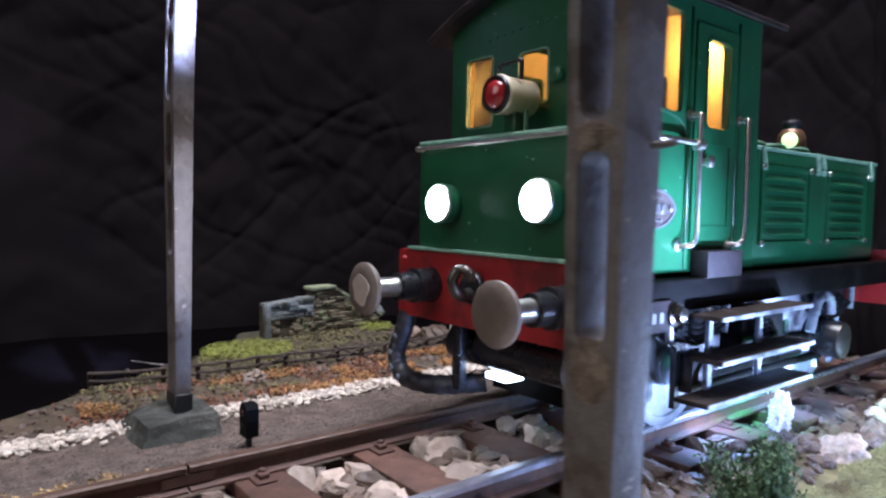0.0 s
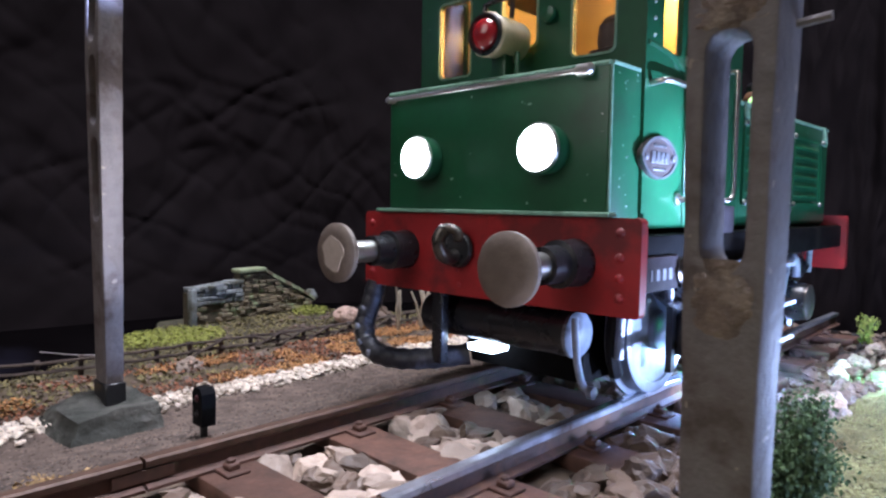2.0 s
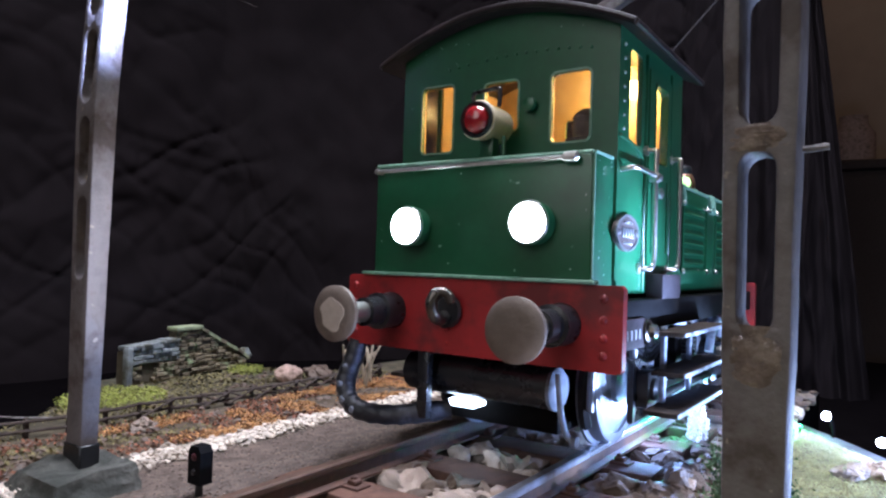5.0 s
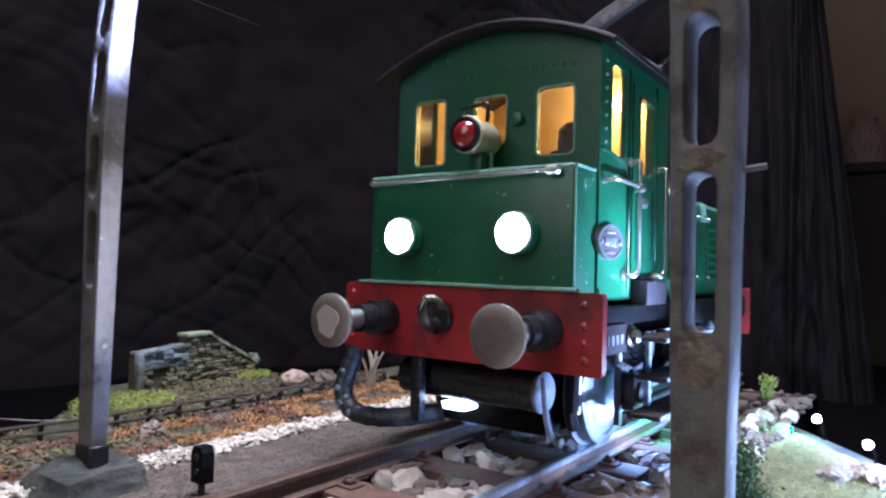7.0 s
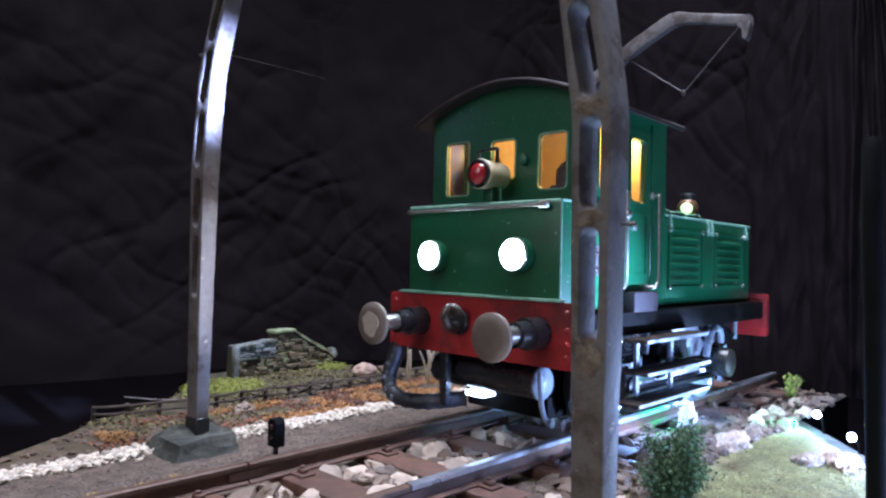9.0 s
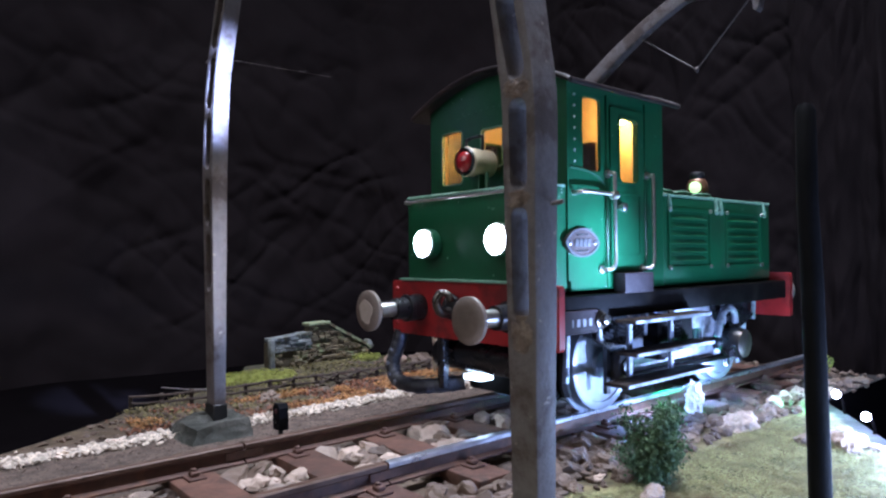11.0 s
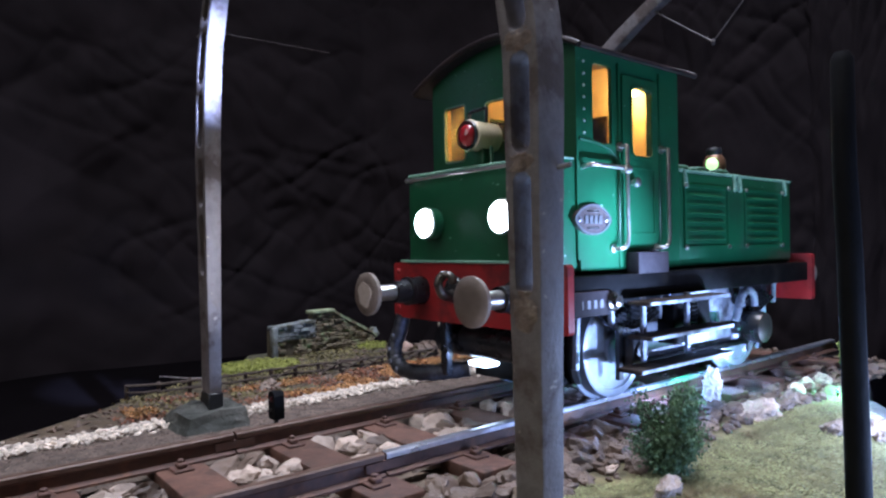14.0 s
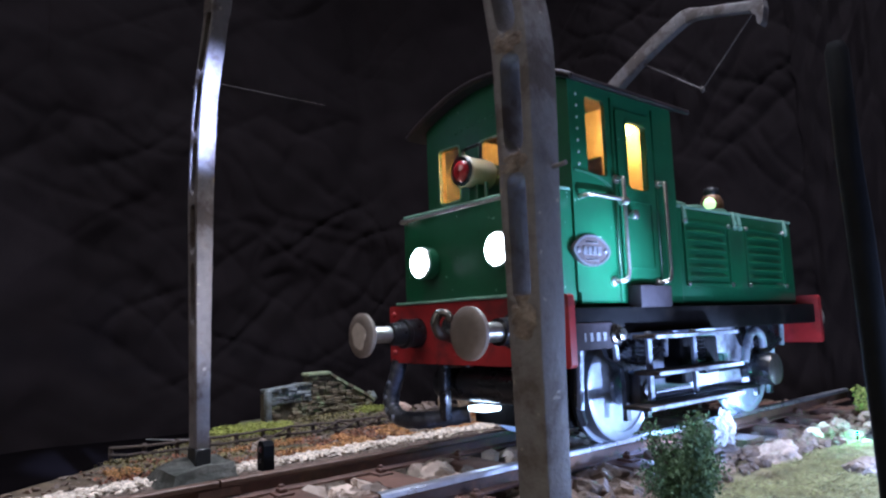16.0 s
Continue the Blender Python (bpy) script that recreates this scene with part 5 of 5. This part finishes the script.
courses(19, 47, lambda y: 6.0, RUINSTONE, -179, 3, 2.0, fallen)
courses(19, 47, lambda y: 12.6 + 0.05 * (y - 19) - 1.8 * max(0, noise.noise(Vector((y * 0.3, 0, 0)))), RUINBLUE, -178.8, 3, 2.0, fallen, 5.4)
courses(46, 93, lambda y: 18.4 if y < 59 else 18.4 - (y - 59) * 0.52, RUINSTONE, -180, 3, 1.7)
bm = B()
slab(bm, [[(19, -3), (93, -3), (93, 0.2), (60, 17.6), (47, 17.6), (46, 11.6), (19, 11)]], (lambda a, b, c: Vector((-181.5 - c, a, b))), 5)
part("rubble_core", bm, MORTAR, ruin, "dark rubble behind the wall stones", smooth=False)
bm = B()
box(bm, -181, -177.4, 17.2, 20.2, -3, 13.2, 0.7, 2)
part("corner_pillar", bm, RUINBLUE, ruin, "pale blue-grey corner pillar")
for k in range(7):
    bm = B()
    y = 18 + 4.1 * k
    box(bm, -185, -178 + rnd.uniform(-0.7, 0.5), y, y + 4.3, 12.5 + 0.17 * k + rnd.uniform(-0.5, 0.2), 14.0 + 0.17 * k + rnd.uniform(-0.4, 0.4), 0.4, 2)
    part("coping", bm, RUINBLUE, ruin, "chipped blue-grey coping stone")
bm = B()
box(bm, -186, -178.6, 44.6, 60.8, 18.2, 20.2, 0.6, 2)
part("coping", bm, MOSSTONE, ruin, "mossy coping stone")
for k in range(8):
    bm = B()
    ya, yb = 60.6 + 4.2 * k, 64.6 + 4.2 * k
    za, zb = 18.6 - (ya - 60) * 0.52 + rnd.uniform(-0.4, 0.4), 18.6 - (yb - 60) * 0.52 + rnd.uniform(-0.4, 0.4)
    slab(bm, [[(ya, za - 0.4), (yb, zb - 0.4), (yb, zb + 1.2), (ya, za + 1.2)]], (lambda a, b, c: Vector((-179.0 - c, a, b))), 7)
    part("coping", bm, MOSSTONE if k % 3 else RUINSTONE, ruin, "mossy sloping coping stone", smooth=False)
bm = B()
rock(bm, (-182, 94.5, 2.5), 4.2, 15, 0.9, 3, 0.5)
part("end_stone", bm, RUINBLUE, ruin, "grey end stone")

ruin.location = Vector((-192.2, 37.0, -4.5)) * S
ruin.rotation_euler.z = radians(9)
ruin.scale = (0.96, 0.96, 0.98)

# boulders by the fence
for at, r, m, label in (((-147, 67.6, -4.2), 6.0, PINK, "rounded pinkish boulder beside the fence"), ((-140, 81, -4.4), 7.2, BROWNSTONE, "jagged brown boulder behind the fence"), ((-113, -24, -4.6), 3.6, STONE, "flat grey stone among the dry leaves")):
    bm = B()
    if m is PINK:
        bmesh.ops.create_icosphere(bm, subdivisions=4, radius=1)
        for v in bm.verts:
            p = v.co.copy()
            v.co = Vector((at[0], at[1], at[2] + r * 0.3)) + Vector((p.x * 0.9, p.y * 1.05, p.z * 0.72)) * r * (1 + 0.22 * noise.noise(p * 1.6) + 0.08 * noise.noise(p * 6))
    else:
        rock(bm, (at[0], at[1], at[2] + r * 0.3), r, int(r * 10), 0.9, 4, 1.4)
    solid("boulder", bm, m, at, label, "boulder")


def clump(name, at, r, h, n, m, label, category, seed, leaf=1.1, twig=BARK, base_z=None):
    """A shrub of twigs with many small leaves."""
    q = random.Random(seed)
    ob = thing(name, at, label, category)
    tips = []
    for k in range(16):
        a, e = q.uniform(0, 6.28), q.uniform(0.15, 1)
        tip = Vector(at) + Vector((math.cos(a) * r * 0.8 * e, math.sin(a) * r * 0.8 * e, h * q.uniform(0.38, 1.0)))
        p0 = Vector(at)
        bm = B()
        tube(bm, [p0, p0.lerp(tip, 0.5) + Vector((0, 0, h * 0.12)), tip], [0.5, 0.35, 0.12], 5)
        part("twig", bm, twig, ob)
        tips.append((p0, tip))
    verts, faces = [], []
    for k in range(n):
        p0, tip = q.choice(tips)
        t = q.uniform(0.2, 1.06)
        c = p0.lerp(tip, t) + Vector((q.gauss(0, r * 0.14), q.gauss(0, r * 0.14), q.gauss(0, h * 0.06)))
        if c.z < at[2] - 0.5:
            continue
        R = Euler((q.uniform(0, 6.28), q.uniform(0, 6.28), q.uniform(0, 6.28))).to_matrix()
        s = leaf * q.uniform(0.6, 1.3)
        i = len(verts)
        for dx, dy in ((-0.5, 0), (0, -0.3), (0.55, 0), (0, 0.32)):
            verts.append((Vector(c) + R @ Vector((dx * s, dy * s, 0.1 * s * dx))) [:])
        faces.append((i, i + 1, i + 2, i + 3))
    bm = B()
    vs = [bm.verts.new(v) for v in verts]
    for f in faces:
        bm.faces.new([vs[i] for i in f])
    part("foliage", bm, m, ob, kind="stuff", smooth=False)
    return ob


clump("shrub", (56.5, -7.0, -1), 9.4, 19.5, 14000, SHRUB, "dense dark green shrub at the edge of the ballast", "shrub", 5, 0.85)
clump("shrub", (36.8, 153, 1), 4.6, 10, 900, MOSS, "small yellow-green shrub behind the stones", "shrub", 6, 1.3)
for k, (x, y) in enumerate(((-112, 66), (-109, 76), (-113, 84))):
    tw = thing("bare_twigs", (x, y, -5), "pale leafless twigs standing in the ground", "twigs", group="bare twigs")
    for j in range(4):
        bm = B()
        tube(bm, bend([(x, y, -5), (x + rnd.uniform(-1.5, 1.5), y + rnd.uniform(-1.5, 1.5), 5), (x + rnd.uniform(-4, 4), y + rnd.uniform(-4, 4), 13 + rnd.uniform(-2, 3))], 4), 0.45, 6)
        part("twig", bm, STRAW, tw)


def scatter(name, m, spots, label, category, r0, r1, seed, flat=0.6, sub=1):
    """Many small stones as one thing nobody could count."""
    q = random.Random(seed)
    shapes = []
    for k in range(10):
        t = bmesh.new()
        rock(t, (0, 0, 0), 1, seed * 20 + k, flat, sub, 0.5)
        t.verts.index_update()
        shapes.append(([v.co.copy() for v in t.verts], [[v.index for v in f.verts] for f in t.faces]))
        t.free()
    verts, faces = [], []
    for x, y, lift in spots:
        if x < left_edge(y) + 2:
            continue
        r = q.uniform(r0, r1)
        vs, fs = q.choice(shapes)
        a = q.uniform(0, 6.28)
        ca, sa = math.cos(a), math.sin(a)
        z = height(x, y) + lift + r * flat * 0.35
        i = len(verts)
        verts += [((x + (v.x * ca - v.y * sa) * r) * S, (y + (v.x * sa + v.y * ca) * r) * S, (z + v.z * r) * S) for v in vs]
        faces += [[i + k for k in f] for f in fs]
    me = bpy.data.meshes.new(name)
    me.from_pydata(verts, [], faces)
    me.materials.append(m)
    return tagged(new(name, me), label, category, kind="stuff")


q = random.Random(21)
scatter("white_gravel", WHITESTONE, [(q.gauss(-81.5 + 2.2 * noise.noise(Vector((y * 0.05, 0, 2))), 2.6 + 0.8 * noise.noise(Vector((y * 0.09, 0, 5)))), y, q.uniform(-0.1, 1.0)) for y in [q.uniform(-125, 125) for _ in range(4200)]], "line of small white gravel along the road edge", "gravel", 0.45, 1.5, 31)
scatter("road_grit", GRIT, [(q.uniform(-79, -22), q.uniform(-135, 110), -0.15) for _ in range(15000)], "coarse grey-brown grit covering the road", "grit", 0.2, 0.6, 32)
scatter("earth_stones", BROWNSTONE, [(q.uniform(-128, -92), q.uniform(-70, 120), 0) for _ in range(260)] + [(q.uniform(-124, -86), q.uniform(-118, -50), -0.2) for _ in range(200)] + [(q.uniform(-185, -134), q.uniform(-15, 90), 0) for _ in range(120)], "small brown stones in the earth", "stones", 0.8, 2.2, 33)


def leaves(name, m, n, xr, yr, size, label, category, seed, lift=1.0, inside=None, tilt=0.9):
    q = random.Random(seed)
    verts, faces = [], []
    while n:
        n -= 1
        x, y = q.uniform(*xr), q.uniform(*yr)
        if inside and not inside(x, y):
            continue
        z = height(x, y) + q.uniform(0.1, lift)
        R = Euler((q.uniform(-tilt, tilt), q.uniform(-tilt, tilt), q.uniform(0, 6.28))).to_matrix()
        s = size * q.uniform(0.5, 1.3)
        i = len(verts)
        for dx, dy, dz in ((-0.5, 0, 0), (-0.1, -0.35, 0.12), (0.55, 0, 0.05), (0, 0.35, 0.12)):
            p = Vector((x, y, z)) + R @ Vector((dx * s, dy * s, dz * s))
            verts.append((p.x * S, p.y * S, p.z * S))
        faces.append((i, i + 1, i + 2, i + 3))
    me = bpy.data.meshes.new(name)
    me.from_pydata(verts, [], faces)
    me.materials.append(m)
    return tagged(new(name, me), label, category, kind="stuff")


def patch(x, y, s=0.05, t=0.0):
    return noise.noise(Vector((x * s, y * s, 7.7))) > t


leaves("dry_leaves", LEAF, 34000, (-119, -86), (-80, 120), 0.85, "orange-brown dry leaf litter beside the road", "leaves", 41, 1.8, lambda x, y: patch(x, y, 0.06, -0.05 if y > -20 else 0.36) and x > left_edge(y) + 1)
leaves("red_leaves", REDLEAF, 7500, (-123, -88), (-85, 120), 1.2, "dark red-brown leaf litter beside the road", "leaves", 44, 1.4, lambda x, y: patch(x + 60, y, 0.06, 0.0) and x > left_edge(y) + 2)
leaves("moss_patch", MOSS, 44000, (-190, -128), (-45, 95), 0.8, "bright yellow-green moss around the hut", "moss", 42, 3.6, lambda x, y: x > left_edge(y) + 1 and (((x + 160) / 17) ** 2 + ((y + 6) / 21) ** 2 < 1 + 0.6 * noise.noise(Vector((x * 0.12, y * 0.12, 5))) or ((x + 182) / 8) ** 2 + ((y - 72) / 9) ** 2 < 1))
leaves("olive_scrub", SCRUB, 15000, (-190, -96), (-80, 120), 1.3, "olive scrub and weeds along the fence", "weeds", 43, 1.6, lambda x, y: x > left_edge(y) + 1 and (patch(x, y, 0.06, -0.25) and x < -124 or y < -8 and patch(x + 31, y, 0.08, 0.05)))

leaves("dry_weeds", STRAWLEAF, 2600, (-38, -22), (-118, -74), 1.0, "yellow-brown dried weeds beside the rail", "weeds", 46, 1.5, lambda x, y: ((x + 29) / 7) ** 2 + ((y + 96) / 20) ** 2 < 1 + noise.noise(Vector((x * 0.2, y * 0.2, 9))) and patch(x, y, 0.18, -0.05))

# ground signal by the track
sig = thing("ground_signal", (-37.8, -55.8, 0.3), "small black ground signal with a dark red lens", "signal")
bm = B()
tube(bm, [(-37.8, -55.8, -0.3), (-37.8, -55.8, 3.6)], 0.8, 10)
part("stem", bm, PLASTIC, sig)
bm = B()
slab(bm, [[(-39.8, 3.0), (-35.8, 3.0), (-35.8, 9.5), (-36.6, 10.7), (-39.0, 10.7), (-39.8, 9.5)]], on_y(-57.2), 3.0)
part("head", bm, BLACKPOST, sig, "black signal head with cut corners", smooth=False)
bm = B()
lathe(bm, (-37.8, -57.2, 8.5), "y", [(-0.4, 0.25), (-0.3, 0.6), (0, 0.8), (0.2, 0.8)], 14)
part("red_lens", bm, DIMRED, sig, "dark red lens")
bm = B()
lathe(bm, (-37.8, -57.2, 5.5), "y", [(-0.4, 0.25), (-0.3, 0.6), (0, 0.8), (0.2, 0.8)], 14)
part("dark_lens", bm, BLACK, sig)

# ---- right side ----
# lit LEDs on the ground
def led(at, watts):
    x, y, z = at
    ob = thing("ground_led", (x, y, height(x, y)), "small lit white LED on a bent stalk in the grass", "lamp", group="ground lights")
    g = height(x, y)
    bm = B()
    tube(bm, bend([(x + 1.8, y + 1.4, g - 0.2), (x + 1.9, y + 1.4, g + 1.5), (x + 1.2, y + 0.8, z - 0.6), (x + 0.6, y + 0.4, z)], 5), 0.5, 8)
    part("stalk", bm, VELVET, ob)
    bm = B()
    bmesh.ops.create_icosphere(bm, subdivisions=3, radius=1.3, matrix=Matrix.Translation(at))
    part("bulb", bm, LED, ob, "glowing white bulb").visible_shadow = False
    lamp("led_light", "POINT", (x, y, z + 2.5), watts, (0.44, 0.58, 1.0), 1.2)


# a row runs along the board's edge; those after the third are added, unseen
for k, watts in ((0, 0.04), (1, 0.05), (2, 0.06), (3, 0.20), (5, 0.13), (6, 0.12), (6.6, 0.03)):
    led((60.4 + 15 * k, 98.6 - 20.2 * k, 6.1 if k == 0 else 4.6), watts)
# narrow spots added at LED positions to brighten locomotive side, mast and hose
lamp("led_light", "SPOT", (135.4, -2.4, 6.0), 3.6, (0.42, 0.62, 1.0), 1.2, (29, 9, 54), 14, 1.0)
lamp("led_light", "SPOT", (75.4, 78.4, 6.6), 1.2, (0.42, 0.58, 1.0), 1.2, (28, 54, 25), 46, 0.9)
lamp("led_light", "SPOT", (159.4, -34.7, 6.0), 4.0, (0.88, 0.88, 1.0), 1.2, (-77.5, -59, 50), 14, 1.0)
lamp("led_light", "SPOT", (150.4, -22.7, 6.0), 0.6, (0.34, 0.48, 1.0), 1.2, (-34, -18, 18), 9, 0.7)
lamp("led_light", "SPOT", (105.4, 38.0, 6.0), 1.3, (0.42, 0.58, 1.0), 1.2, (30, 10, 17), 26, 1.0)
lamp("led_light", "SPOT", (105.4, 38.0, 6.0), 3.2, (0.42, 0.58, 1.0), 1.2, (29, 9, 52), 32, 1.0)
leaves("turf", GRASS, 210000, (44, 165), (-50, 150), 0.58, "short olive-green turf with straw-coloured patches", "grass", 51, 1.0, lambda x, y: 52 + 7 * noise.noise(Vector((x * 0.04, y * 0.05, 3))) < x < right_edge(y) - 8 + 3 * noise.noise(Vector((x * 0.09, y * 0.09, 8))), 0.4)
# small green light among the rocks
gl = thing("green_led", (53.5, 97, -0.5), "tiny lit green LED half hidden in the turf", "lamp")
bm = B()
bmesh.ops.create_icosphere(bm, subdivisions=2, radius=0.5, matrix=Matrix.Translation((53.5, 97, 2.2)))
part("bulb", bm, glow("lit_green_led", (0.1, 1.0, 0.35), 3.0), gl, "glowing green bulb").visible_shadow = False
bm = B()
tube(bm, [(53.5, 97, -0.6), (53.5, 97, 1.8)], 0.3, 8)
part("stalk", bm, BLACKPOST, gl)
lamp("green_led_light", "POINT", (53.5, 97, 3.6), 0.02, (0.10, 1.0, 0.42), 0.8)
# edging rocks
rnd = random.Random(77)
for k in range(74):
    y = -60 + 3.1 * k + rnd.uniform(-2, 2)
    x = 42.5 + 5.5 * math.sin(k * 1.7) + rnd.uniform(-3, 3)
    r = rnd.uniform(1.9, 3.9)
    bm = B()
    rock(bm, (x, y, height(x, y) + r * 0.35), r, 300 + k, 0.75, 3, 1.0)
    solid("edging_rock", bm, BROWNSTONE if k % 5 else STONE, (x, y, height(x, y)), "broken brown and grey rock edging the ballast", "rock", group="edging rocks", smooth=False)
for (x, y, r, label) in ((46.0, 57.0, 5.6, "large pale rock at the foot of the ballast"), (63.8, -18.0, 4.7, "pale brown rock in front of the shrub"), (70.5, 53, 4.6, "pale grey rock in the grass"), (73, 60.5, 4.4, "pale grey rock in the grass"), (78, 59, 5.2, "pale grey rock in the grass"), (80.5, 53.5, 3.2, "small pale grey rock in the grass"), (83, 61, 3.0, "small pale grey rock in the grass"), (41, 115, 4.4, "brown rock beside the rails")):
    bm = B()
    rock(bm, (x, y, height(x, y) + r * 0.3), r, int(x * 7), 0.72, 4, 1.0)
    solid("boulder", bm, STONE, (x, y, height(x, y)), label, "rock", smooth=False)
bm = B()
bmesh.ops.create_icosphere(bm, subdivisions=6, radius=1)
for v in bm.verts:
    p = v.co.copy()
    w = 1 + 0.5 * noise.noise(p * 2.2) + 0.75 * abs(noise.noise(Vector((p.x * 3, p.y * 3, p.z * 7)))) - 0.12 + 0.25 * abs(noise.noise(p * 11))
    v.co = Vector((32.6 + p.x * w * 2.1, 56.2 + p.y * w * 2.1, 5.2 + p.z * (0.6 + 0.4 * w) * 6.4))
solid("plaster_lump", bm, PLASTER, (33.4, 59.6, -1), "lumpy upright piece of white plaster beside the rail", "plaster")

# ballast: loose stones, the nearest ones as pieces
ballast = thing("ballast", (0, 0, -1), "loose pale and brown ballast stones", "ballast", kind="structure")
q = random.Random(63)


def free(x, y):
    if any(abs(y - s) < 7.5 for s in SLEEPERS) and abs(x) < 34:
        return False
    return abs(abs(x) - RAIL_X) > 3.6


MESHES = []
for k in range(14):
    MESHES.append([mesh_of("ballast_stone", rock(B(), (0, 0, 0), 1.0, 700 + k, 0.72, 3, 0.6), m, Vector((0, 0, 0)), False) for m in (STONE, BROWNSTONE)])
count = 0
while count < 300:
    x, y = (q.uniform(-15, 15) if count < 170 else q.uniform(23, 42)), q.uniform(-125, 60)
    if not free(x, y):
        continue
    r = q.uniform(2.8, 5.2) if abs(x) < 16 else q.uniform(2.4, 4.8)
    st = new("ballast_stone", q.choice(MESHES)[0 if abs(x) < 17 and q.random() < 0.8 else 1])
    st.parent = ballast
    st.location = Vector((x, y, height(x, y) + r * 0.35 + 1.0)) * S
    st.scale = (r * q.uniform(0.8, 1.25), r * q.uniform(0.8, 1.25), r * q.uniform(0.7, 1.0))
    st.rotation_euler = (q.uniform(-0.5, 0.5), q.uniform(-0.5, 0.5), q.uniform(0, 6.28))
    count += 1
spots = []
while len(spots) < 1500:
    x, y = q.uniform(-17, 50), q.uniform(-235, 186)
    if free(x, y):
        spots.append((x, y, q.uniform(-0.6, 0.8)))
scatter("ballast_fill", BROWNSTONE, spots, "small brown and grey ballast chips", "ballast", 0.8, 2.4, 64, 0.7)
